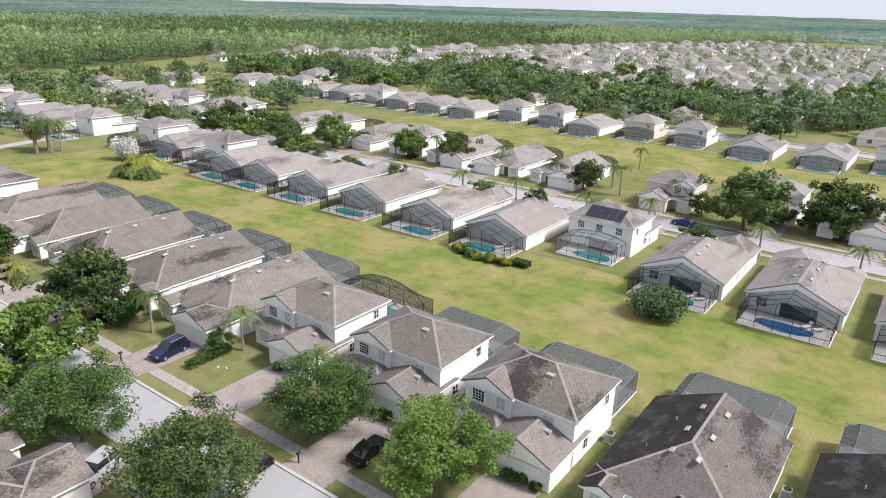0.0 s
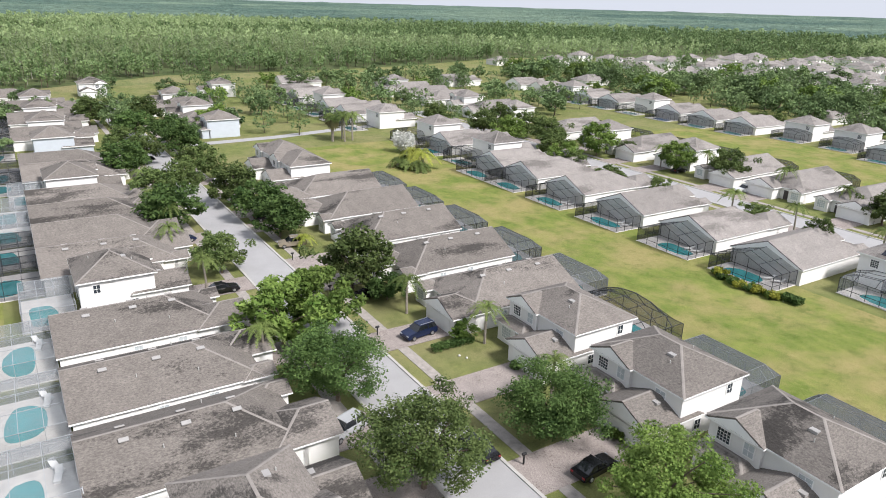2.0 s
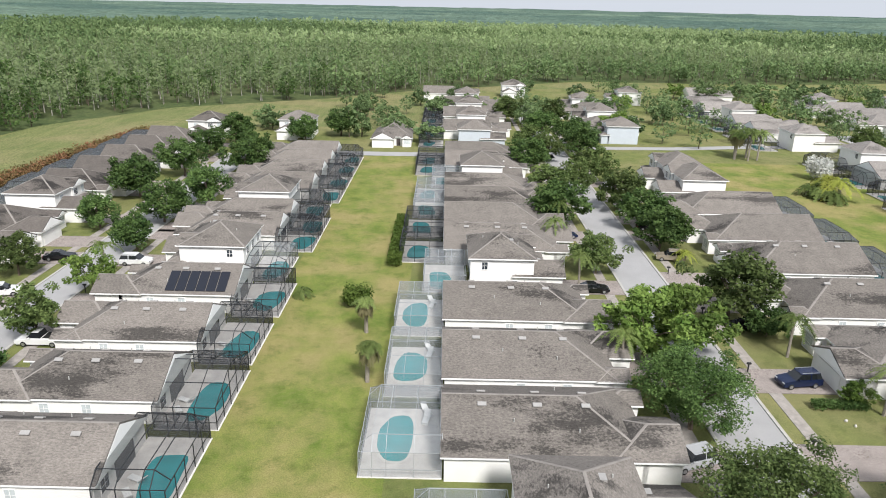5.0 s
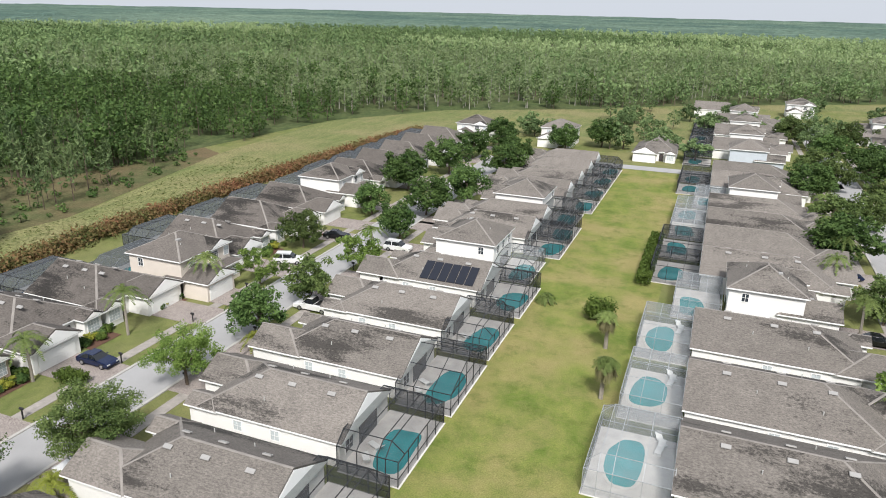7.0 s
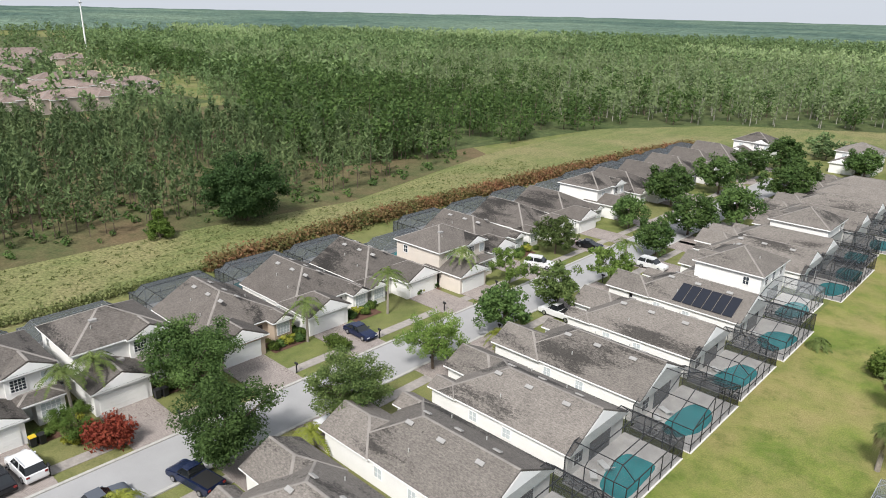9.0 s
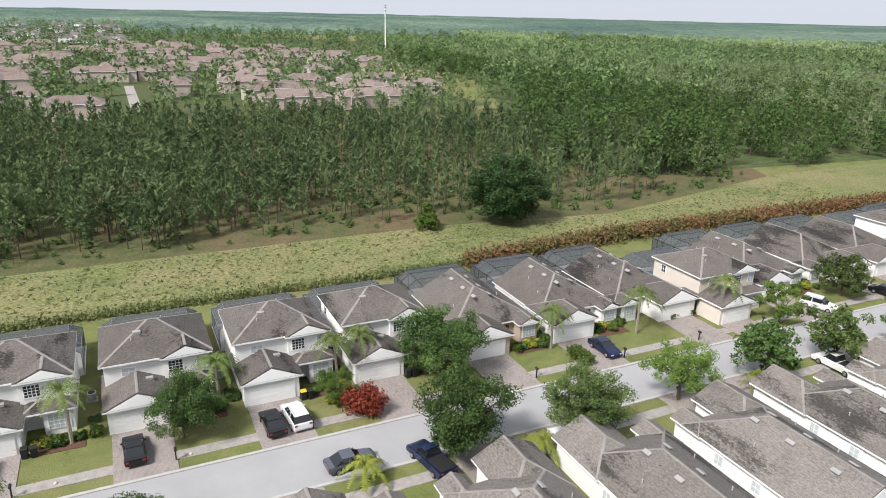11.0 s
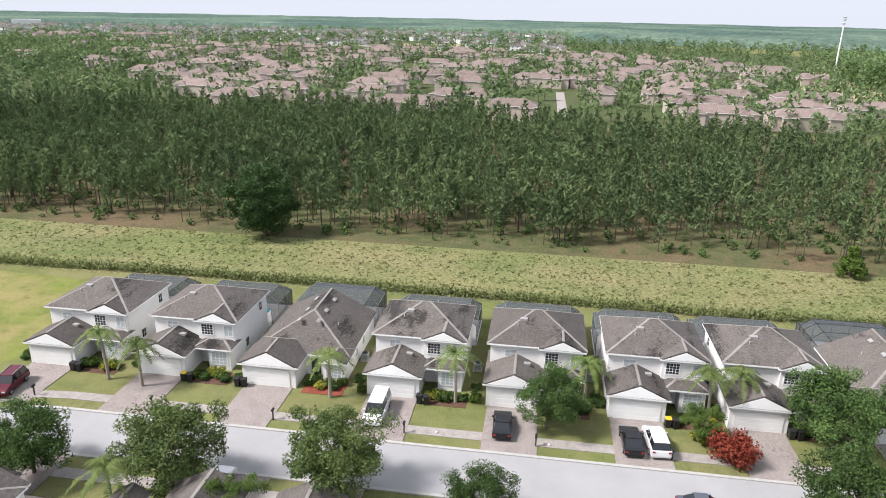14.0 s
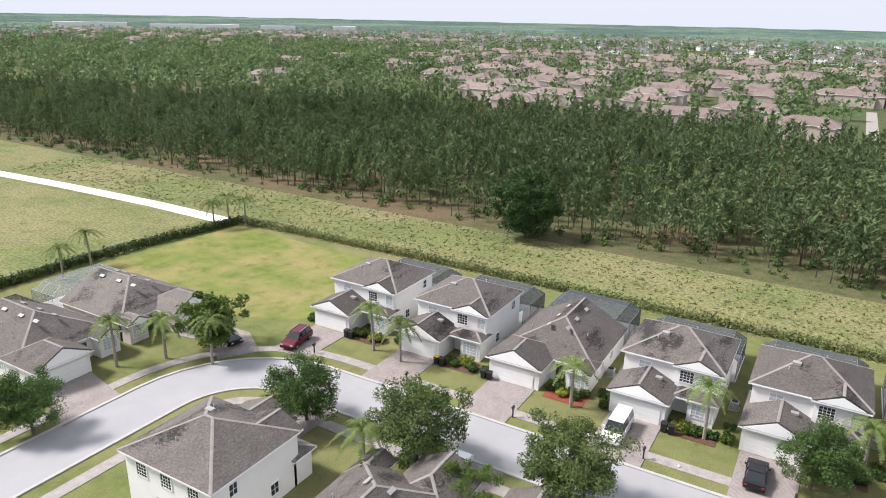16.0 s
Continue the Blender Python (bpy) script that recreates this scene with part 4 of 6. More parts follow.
def limbs(bm, lines):
    for pts, r0, r1 in lines:
        rings = []
        n = len(pts)
        for i, p in enumerate(pts):
            p = Vector(p)
            d = (Vector(pts[min(i + 1, n - 1)]) - Vector(pts[max(i - 1, 0)])).normalized()
            s = d.cross(Vector((0.31, 0.95, 0.1))).normalized()
            u = s.cross(d)
            r = r0 + (r1 - r0) * i / (n - 1)
            rings.append([bm.verts.new(p + (s * math.cos(a) + u * math.sin(a)) * r) for a in [k * math.pi / 3 for k in range(6)]])
        for q, w in zip(rings, rings[1:]):
            for k in range(6):
                bm.faces.new([q[k], q[(k + 1) % 6], w[(k + 1) % 6], w[k]])


def tree(seed, leaf, label, r=5.0, h=9.0, clumps=112, per=225, size=0.118, low=0.13, open_=0.0):
    rs = np.random.RandomState(seed)
    ob = empty("tree", label, "tree", "trees")
    cs, rad, lines = [], [], [([(0, 0, -0.1), (0.08, 0.05, h * 0.16), (0.0, 0.1, h * 0.3)], 0.24 * r / 5, 0.17 * r / 5)]
    top, base = h, h * low
    mid, half = (top + base) / 2, (top - base) / 2
    lean = rs.normal(scale=0.35, size=2)
    while len(cs) < clumps:
        d = rs.normal(size=3)
        d /= np.linalg.norm(d)
        k = rs.uniform(0.42, 0.93) * (1 + 0.16 * math.sin(3 * math.atan2(d[1], d[0]) + seed) + 0.1 * math.sin(5 * math.atan2(d[1], d[0]) + 2 * seed))
        c = np.array([d[0] * r * k + lean[0], d[1] * r * k + lean[1], mid + d[2] * half * min(k, 0.86)])
        cs.append(c)
        rad.append(r * rs.uniform(0.15, 0.27) * (1 - open_ * 0.25))
    for c in cs[::8]:
        j = np.array([0, 0.1, h * 0.28])
        m = j + (c - j) * 0.5 + np.array([0, 0, 0.3])
        lines.append(([tuple(j), tuple(m), tuple(c)], 0.10 * r / 5, 0.03))
    bm = bmesh.new()
    limbs(bm, lines)
    part("trunk", bm, "bark", ob)
    quads("crown", leaf_cloud(rs, cs, rad, per, size, up=0.6), leaf, ob, per=3)
    return ob


def palm(seed, leaf, label, h=5.2, fronds=19, reach=2.75, wide=0.5, skirt=0):
    rs = np.random.RandomState(seed)
    ob = empty("palm_tree", label, "palm tree", "palms")
    bend = rs.normal(scale=0.22, size=2)
    bm = bmesh.new()
    limbs(bm, [([(bend[0] * t * t, bend[1] * t * t, h * t - 0.1 * (t == 0)) for t in (0, 0.3, 0.6, 0.85, 1.0)], 0.26 if skirt else 0.19, 0.2 if skirt else 0.12)])
    part("trunk", bm, "palm_bark", ob)
    top = np.array([bend[0], bend[1], h])
    v = []
    for i in range(fronds):
        az = 2.399 * i + rs.uniform(-0.2, 0.2)
        up = rs.uniform(0.25, 1.35) * (1 - 0.45 * (i % 3 == 0)) + (0.35 if skirt else 0)
        out = np.array([math.cos(az), math.sin(az), 0])
        side = np.array([-out[1], out[0], 0])
        n = 24
        L = reach * rs.uniform(0.85, 1.1)
        pts = [top + out * L * (s * math.cos(up) + 0.16 * s * s) + np.array([0, 0, L * (s * math.sin(up) - 0.95 * s ** 2.2)]) for s in np.linspace(0, 1, n)]
        for j in range(1, n):
            a, b = pts[j - 1], pts[j]
            w = wide * math.sin(math.pi * (0.14 + 0.83 * j / n)) ** 0.7
            v += [a - side * 0.03, a + side * 0.03, b]
            for sg in (-1, 1):
                drop = np.array([0, 0, -w * rs.uniform(0.1, 0.7)]) + out * w * rs.uniform(0.3, 0.6)
                e = a + side * sg * w * rs.uniform(0.8, 1.1) + drop
                v += [a - (b - a) * 0.1, a + (b - a) * 0.75, e]
    quads("fronds", np.array(v), leaf, ob, per=3)
    v = []
    for i in range(skirt):
        az = 2.399 * i + rs.uniform(-0.3, 0.3)
        out = np.array([math.cos(az), math.sin(az), 0])
        side = np.array([-out[1], out[0], 0])
        a = top + np.array([0, 0, -rs.uniform(0.1, 0.8)])
        m = a + out * rs.uniform(0.5, 1.0) + np.array([0, 0, rs.uniform(-0.25, 0.1)])
        v += [a - side * 0.03, a + side * 0.03, m]
        for k in range(9):
            e = m + out * rs.uniform(-0.1, 0.5) + side * rs.uniform(-0.5, 0.5) + np.array([0, 0, -rs.uniform(0.7, 1.75)])
            v += [m - side * 0.07, m + side * 0.07, e]
    if skirt:
        quads("skirt", np.array(v), "dry_palm", ob, "dry straw-coloured hanging fronds", per=3)
    return ob


def shrub(seed, leaf, label, r=1.0, h=1.2, n=420, size=0.13, name="shrub", clumps=9):
    rs = np.random.RandomState(seed)
    cs = [np.array([rs.uniform(-0.55, 0.55) * r, rs.uniform(-0.55, 0.55) * r, h * rs.uniform(0.3, 0.68)]) for _ in range(clumps)]
    return tagged(quads(name, leaf_cloud(rs, cs, [r * rs.uniform(0.3, 0.5) for _ in cs], n * 2 // clumps, size, h / r * 0.75), leaf, per=3), label, "shrub", "shrubs")


def hedge(name, x0, x1, y0, y1, h, leaf, label, n, size=0.12, seed=3):
    """A clipped hedge: leaves over the faces of a long block."""
    rs = np.random.RandomState(seed)
    p = np.stack([rs.uniform(x0, x1, n), rs.uniform(y0, y1, n), h * np.sqrt(rs.uniform(0.02, 1, n))], 1)
    return tagged(quads(name, leaf_cloud(rs, p, np.full(n, 0.12), 1, size), leaf, per=3), label, "hedge")


def cone_tree(seed, leaf, label, r=2.4, h=6.0):
    rs = np.random.RandomState(seed)
    ob = empty("tree", label, "tree", "trees")
    bm = bmesh.new()
    limbs(bm, [([(0, 0, -0.1), (0, 0, h * 0.5), (0, 0, h * 0.9)], 0.16, 0.05)])
    part("trunk", bm, "bark", ob)
    cs, rad = [], []
    for i in range(46):
        t = rs.uniform(0.05, 1)
        a = rs.uniform(0, 6.28)
        k = r * (1 - t) ** 0.7 * 0.75
        cs.append(np.array([k * math.cos(a), k * math.sin(a), 0.4 + t * (h - 0.8)]))
        rad.append(0.5 + 0.5 * (1 - t))
    quads("crown", leaf_cloud(rs, cs, rad, 110, 0.19), leaf, ob, per=3)
    return ob


TREES = {"oak": lambda: tree(11, "oak", "dense dark green street oak"), "oak2": lambda: tree(12, "oak", "spreading dark green oak", clumps=104),
         "olive": lambda: tree(13, "olive", "olive green street tree with an open crown", clumps=115, per=205, size=0.112, open_=0.5),
         "light": lambda: tree(14, "oak_light", "bright green feathery street tree", clumps=110, per=200, size=0.118, open_=0.7),
         "light2": lambda: tree(15, "oak_light", "young bright green street tree", clumps=85, per=190, size=0.115, open_=0.6),
         "big": lambda: tree(16, "big_oak", "large round dark oak in the meadow", r=8.0, h=14.5, clumps=200, per=190, size=0.22, low=0.02),
         "far": lambda: tree(17, "forest_dark", "dark green oak beyond the houses", clumps=34, per=34, size=0.42, low=0.05),
         "far2": lambda: tree(18, "oak_light", "bright green tree beyond the houses", clumps=34, per=34, size=0.42, low=0.05),
         "oak_m": lambda: tree(11, "oak", "dense dark green street oak", clumps=76, per=74, size=0.27), "oak2_m": lambda: tree(12, "oak", "spreading dark green oak", clumps=72, per=74, size=0.27),
         "olive_m": lambda: tree(13, "olive", "olive green street tree with an open crown", clumps=66, per=92, size=0.23, open_=0.4),
         "light_m": lambda: tree(14, "oak_light", "bright green feathery street tree", clumps=66, per=92, size=0.24, open_=0.5),
         "light2_m": lambda: tree(15, "oak_light", "young bright green street tree", clumps=42, per=92, size=0.22, open_=0.5),
         "p": lambda: palm(21, "palm", "slender green queen palm"), "p2": lambda: palm(22, "palm", "green queen palm with arching fronds", h=5.8),
         "py": lambda: palm(23, "yellow_palm", "low yellow-green palm with arching fronds", h=1.9, fronds=20, reach=2.4),
         "pd": lambda: palm(24, "palm", "cabbage palm with green head and dry hanging skirt", h=4.6, fronds=34, reach=1.75, wide=0.7, skirt=64),
         "pc": lambda: palm(25, "palm", "low dark green palm clump", h=0.9, fronds=30, reach=1.7, wide=0.5)}


def plant(kind, x, y, s=1.0, sz=None):
    r = random.Random(round(x * 31 + y * 17))
    if x > 105 and kind in ("oak", "oak2") or kind == "oak2" and x > 0 and y > 100:
        kind = "olive"
    if kind + "_m" in TREES and math.hypot(x + 9, y + 5) > 78:
        kind += "_m"
    m = pose(x, y, 0, 0, 0, r.uniform(0, 360)) @ Matrix.Diagonal((s, s, sz or s, 1))
    if kind not in PROTO:
        PROTO[kind] = TREES[kind]()
        PROTO[kind].matrix_basis = pose(x, y, 0)
        PROTO[kind].scale = (1, 1, 1)
        ob = PROTO[kind]
        ob.matrix_basis = m
        PROTO[kind + "_size"] = (s, s, sz or s)
        return ob
    k = PROTO[kind + "_size"]
    return copy_thing(PROTO[kind], m @ Matrix.Diagonal((1 / k[0], 1 / k[1], 1 / k[2], 1)))


# street 1
for k, x, y, r in (("oak", -72.4, 25.4, 5.2), ("oak2", -60.0, 21.8, 5.0), ("oak", -72.6, -1.8, 3.6), ("light2", -73.2, 13.4, 2.2), ("olive", -59.0, -19.4, 5.0), ("oak2", -57.8, -6.9, 2.9), ("olive", -57.6, 34.2, 4.6),
                   ("oak", -57.4, -47.1, 4.0), ("olive", -57.2, -33.7, 5.0), ("light2", -53.6, -26.4, 2.7), ("light", -62.7, -66.8, 4.6), ("oak", -41.4, -67.8, 3.6), ("light2", -59.0, 47.7, 4.0),
                   ("oak", -58.9, 60.8, 3.7), ("light2", -69.0, 74.9, 3.3), ("olive", -58.0, 71.5, 4.0), ("light2", -57.6, 85.1, 4.0), ("oak", -59.4, 103.4, 3.8)):
    plant(k, x, y, r / 5, r / 5 * (0.95 if r > 4 else 1.05))
for k, x, y, r in (("oak", -72.5, 136.2, 5.8), ("oak2", -70.0, 155.3, 5.7), ("oak", -61.0, 119.4, 5.0), ("oak2", -56.4, 131, 5.2), ("oak", -68.4, 192.4, 5.8), ("oak2", -56.6, 158.1, 5.4),
                   ("olive", -72.3, 91.9, 4.1), ("oak", -58, 172, 5), ("oak2", -71, 115, 4), ("oak", -50, 200, 5), ("oak", -41, 211, 5.5), ("oak2", -71, 176, 5)):
    plant(k, x, y, r / 5, r / 5 * 0.92)
# street 2
for k, x, y, r in (("oak", 16.6, 55.2, 5.8), ("light", 15.6, 69.6, 6.4), ("light", 20.8, 72.0, 6.0), ("oak2", 20.5, 147, 5.0), ("oak2", 18.2, 179, 5.4), ("olive", 17.4, 38.4, 6.3), ("oak", 32.6, 39.2, 5.5), ("light", 32.2, 25.0, 5.9), ("olive", 30.5, 81.8, 6.8), ("oak", 29.3, 110.0, 5.3),
                   ("oak2", 27.7, 134.4, 6.1), ("oak", 14.0, 122.1, 6.2), ("oak2", 26.9, 156.1, 6.2), ("oak", 11.6, 168.0, 6.0), ("olive", 15.6, 97.5, 4.6), ("oak2", 14.8, 188.8, 6), ("oak", 22.3, 214.7, 6),
                   ("oak", 28.5, 187.4, 6), ("oak2", 12.9, 243.5, 6.5), ("oak", 29.6, 122, 5.4), ("oak2", 13.2, 141, 5.5), ("oak", 30, 204, 6), ("oak2", 30, 240, 6.5), ("light", 36, 60.5, 2.0), ("oak", 33.5, 76.5, 3.0)):
    plant(k, x, y, r / 5, r / 5 * 0.82)
# street 3 and beyond
for k, x, y, r in (("light", 132.5, 137.6, 6.4), ("oak", 125.9, 150.5, 6.4), ("light", 118, 159.8, 6), ("oak2", 119, 174.6, 6.2), ("oak", 115.1, 196.4, 5.9), ("light", 138.2, 113.9, 5.3), ("oak", 140.0, 98.9, 5.8),
                   ("oak", 138.5, 61.3, 5.0), ("oak2", 131.5, 23.5, 8.4), ("oak", 140.5, 8.3, 7.6), ("oak", 118, 140, 5), ("oak", 132, -12, 6), ("light", 113, 128, 5), ("oak2", 131, 168, 6), ("oak", 133, 186, 6), ("oak", 170, 28, 2.5)):
    plant(k, x, y, r / 5, r / 5 * 0.85)
rr = random.Random(5)
for i in range(150):
    x, y = (rr.uniform(242, 320) if i < 120 else rr.uniform(320, 440)), rr.uniform(-150, 330)
    plant(rr.choice(("far", "far", "far", "far2")), x, y, rr.uniform(1.2, 1.9), rr.uniform(1.0, 1.45))
for i in range(44):
    x, y = rr.uniform(30, 230), rr.uniform(200, 345)
    plant(rr.choice(("far", "far", "far2")), x, y, rr.uniform(0.9, 1.4), rr.uniform(0.75, 1.05))
for i in range(22):
    x, y = rr.uniform(-70, 30), rr.uniform(198, 300)
    plant("far", x, y, rr.uniform(0.8, 1.1), rr.uniform(0.7, 0.95))
# front gardens beyond street 3
for i in range(30):
    x, y = rr.choice((113.5, 136.5, 139.5, 229.5)) + rr.uniform(-1.5, 1.5), -20 + i * 6.6
    k = rr.choice(("oak", "light2", "p", "p2", "olive"))
    plant(k, x, y, *((1.1,) if k[0] == "p" else (rr.uniform(0.5, 0.85), rr.uniform(0.5, 0.7))))
# palms
for k, x, y in (("p", -74.4, -25.0), ("p2", -75.8, -11.5), ("p", -77.6, 2.2), ("p2", -76.2, 14.6), ("p", -74.7, 41.6), ("p2", -74.0, 54.4), ("py", -59.6, 12.1), ("p", -58.7, -70.1), ("p2", -60.6, -64.3), ("p", -73.0, -46.0),
                ("p2", -73.8, -50.5), ("p", -52.9, -36.5), ("p2", -54.3, -73.2), ("p2", -73.2, 68.2), ("p", -78.2, 17.8), ("p", 38.0, 58.4), ("pd", -16.8, 63.1), ("p", 10.5, 108.9), ("p2", 11.5, 89.8), ("p", 33.7, 71.0),
                ("p", 141.6, 71.2), ("p2", 116.0, 66.3), ("p", 145.5, 57.2), ("p2", 118.5, 38.3), ("p", 117.8, 50.9)):
    plant(k, x, y)
for k, x, y in (("p2", 116.2, 17.0), ("p", 116.3, 1.6), ("p", 36.5, 43.7), ("p2", 36.2, 27.8), ("pd", -18.2, 75.2), ("pc", -28.2, 86.5), ("py", -56.2, 28.6), ("py", -56.9, 57.5), ("p", -67.4, -104.2), ("p2", -73.6, -106.6),
                ("p", -98.8, -106.0), ("p2", -101.8, -105.2), ("p", -104, -103), ("p2", -58.2, 90.5), ("p", 12, 66), ("p2", 12.5, 118), ("p", 13, 150), ("p2", 138, 30), ("p", 170, 60), ("p", 12.2, 133), ("py", 31, 103)):
    plant(k, x, y)
for x, y in ((75.5, 146), (78.5, 149), (77, 144), (80, 146), (78, 151), (74.5, 149.5)):
    plant("py" if x > 78 else "pc", x, y, 2.0)
for x, y in ((73, 188), (77, 190), (75, 193), (79, 187), (76, 186)):
    plant("pd" if x < 76 else "p", x, y, 1.5)
for x, y in ((-124.6, 64.1), (-127.3, -53.7)):
    plant("big", x, y, 1.0 if y > 0 else 0.8, 0.95)
tagged(cone_tree(31, "hedge", "small conical bright green tree"), "small conical bright green tree", "tree").matrix_basis = pose(-125.5, 47.2, 0)

# shrubs
SHRUBS = {"green": lambda: shrub(41, "hedge", "rounded mid-green garden shrub"), "dark": lambda: shrub(42, "oak", "dark green clipped shrub", 0.9, 1.0),
          "red": lambda: shrub(43, "red_leaf", "large bush with red flowers", 2.6, 3.0, 1800, 0.16, clumps=22), "yellow": lambda: shrub(44, "yellow_leaf", "low yellow-green garden bush", 1.1, 1.1),
          "pale": lambda: shrub(45, "pale_leaf", "large grey-green bush with pink blossom", 4.6, 4.4, 4200, 0.2, clumps=40),
          "white": lambda: shrub(46, "white_leaf", "bush covered in white blossom", 3.6, 6.5, 1600, 0.26, clumps=24), "round": lambda: shrub(47, "hedge", "large round green bush in the strip", 2.6, 3.4, 1500, 0.17, clumps=20)}


def bush(kind, x, y, s=1.0):
    m = pose(x, y, 0, 0, 0, (x * 37 + y * 91) % 360)
    if kind not in PROTO:
        PROTO[kind] = SHRUBS[kind]()
        PROTO[kind].matrix_basis = m
        return PROTO[kind]
    return copy_thing(PROTO[kind], m @ Matrix.Diagonal((s, s, s, 1)))


bush("red", -70.2, 15.6)
bush("pale", 81.6, 22.4)
bush("round", -20.3, 83.4)
bush("white", 84.5, 165)
bush("yellow", -72.8, 13.2)
for i, y in enumerate((-56.5, -43, -29.8, -16.2, -3.2, 9.6, 21.6, 35.6, 48.2, 60.2, 71.6, 84, 97)):
    for j in range(6):
        bush(("dark", "green", "dark", "dark", "yellow", "green")[(i + j) % 6], -76.6 + rr.uniform(-0.5, 1.0), y + 1.6 + j * 0.75, rr.uniform(0.7, 1.1))
    for j in range(3):
        bush(("dark", "green")[j % 2], -77.2 + rr.uniform(-2, 1.5), y - 6.1 + rr.uniform(-0.3, 0.3), rr.uniform(0.7, 1.1))
for i in range(14):
    bush(("yellow", "green", "dark")[i % 3], 84.6 + rr.uniform(-1.2, 1.2), 49 + i * 0.85, rr.uniform(0.8, 1.4))
for y in (22.2, 37.6, 52.9, 68, 83.4, 99):
    for j in range(4):
        bush(("dark", "green")[j % 2], 38.6 + rr.uniform(-1, 1), y - 1.5 - j * 1.1, rr.uniform(0.7, 1.2))
tagged(hedge("box_hedge", -72.4, -68.8, 42.2, 44.0, 1.3, "hedge", "clipped green box hedge beside the drive", 2600), group="hedges")
tagged(hedge("box_hedge", -17.4, -15.2, 98, 122, 2.0, "hedge", "tall clipped green hedge beside the strip", 9000, 0.16), group="hedges")
tagged(hedge("box_hedge", 31, 37, 59.0, 60.2, 0.9, "oak", "dark clipped hedge in a front garden", 2200), group="hedges")
tagged(hedge("box_hedge", 84.6, 86.2, 45.4, 48.4, 1.1, "oak", "dark clipped hedge by the pool enclosure", 3000), group="hedges")


def long_hedge(name, line, w, h, leaf, label, step, size, seed):
    """A loose hedge along a line."""
    rs = np.random.RandomState(seed)
    pts = []
    for (xa, ya), (xb, yb) in zip(line, line[1:]):
        n = int(math.hypot(xb - xa, yb - ya) * step)
        t = rs.uniform(0, 1, n)
        k = 0.7 + 0.3 * np.sin(t * n * 0.05 + rs.uniform(0, 6)) + rs.normal(scale=0.12, size=n)
        pts.append(np.stack([xa + (xb - xa) * t + rs.normal(scale=w / 2.4, size=n), ya + (yb - ya) * t + rs.normal(scale=w / 5, size=n), np.clip(h * k * np.sqrt(rs.uniform(0.03, 1, n)), 0.05, None)], 1))
    p = np.concatenate(pts)
    return tagged(quads(name, leaf_cloud(rs, p, np.full(len(p), size), 1, size * 1.2), leaf, per=3), label, "hedge", kind="stuff")


long_hedge("boundary_hedge", [(-104.6, -104), (-105.8, -60), (-105.5, -10), (-105.0, 22), (-105.6, 46)], 1.1, 1.45, "reed", "straggly olive and straw coloured boundary hedge", 120, 0.15, 51)
long_hedge("rust_hedge", [(-104.8, 45), (-107.6, 80), (-106.8, 130), (-103.8, 180), (-100, 208)], 3.0, 2.4, "rust_leaf", "tall rusty red and green boundary hedge", 230, 0.22, 52)
long_hedge("fence_hedge", [(-56, -108.6), (-70, -108.4), (-86, -107.5), (-104.4, -104.5)], 1.2, 1.7, "olive", "overgrown hedge along a fence", 90, 0.2, 53)
fence = empty("fence", "low white-washed fence behind a hedge", "fence")
for i in range(24):
    x = -58 - i * 2.0
    y = -109.4 + (max(0, -x - 80) / 24) * 4.2
    boxed("fence_panel", (x - 1.95, x, y - 0.03, y + 0.03, 0.05, 1.25), "kerb", fence)
sheet("rough_field", [(-102, -112), (-34, -112), (-20, -320), (-92, -320)], 0.02, "meadow", "rough dull green field beyond the fence", "field")
sheet("track", ribbon([(-103.6, -107), (-104.2, -130), (-103.4, -160), (-101, -200), (-96, -260)], -1.9, 1.9), 0.04, "sand", "white sandy track beside the meadow", "track")


# ---- woods ----
def template(seed, n, r, h, size, kind):
    rs = np.random.RandomState(seed)
    w = 0.10 if kind == "pine" else 0.16
    trunk = np.array([[(-w, 0, 0), (w, 0, 0), (0, 0, h * 0.95)], [(0, -w, 0), (0, w, 0), (0, 0, h * 0.95)]]).reshape(-1, 3)
    if kind == "pine":
        # tufts of long needles at the ends of upswept branches
        out = []
        for i in range(n):
            t = 0.34 + 0.66 * (i + rs.uniform(0, 1)) / n
            k = r * (1.06 - t) ** 0.75 * rs.uniform(0.35, 1.15)
            a = 2.4 * i + rs.uniform(-0.5, 0.5)
            way = np.array([math.cos(a), math.sin(a), 0.0])
            tip = way * k + np.array([0, 0, t * h + 0.25 * k])
            for _ in range(3):
                d = way * rs.uniform(0.1, 0.9) + rs.normal(scale=0.55, size=3) + np.array([0, 0, 0.75])
                d /= np.linalg.norm(d)
                q = np.cross(d, rs.normal(size=3))
                q *= size * rs.uniform(0.24, 0.40) / np.linalg.norm(q)
                m = tip - d * size * 0.35
                out += [m - q, m + q, tip + d * size * rs.uniform(0.7, 1.3)]
        return np.concatenate([np.array(out), trunk])
    d = rs.normal(size=(n, 3))
    d /= np.linalg.norm(d, axis=1)[:, None]
    c = d * np.array([r, r, h * 0.42]) * rs.uniform(0.6, 0.95, n)[:, None] + np.array([0, 0, h * 0.56])
    return np.concatenate([leaf_cloud(rs, c, np.full(n, size * 0.3), 1, size, up=1.3), trunk])


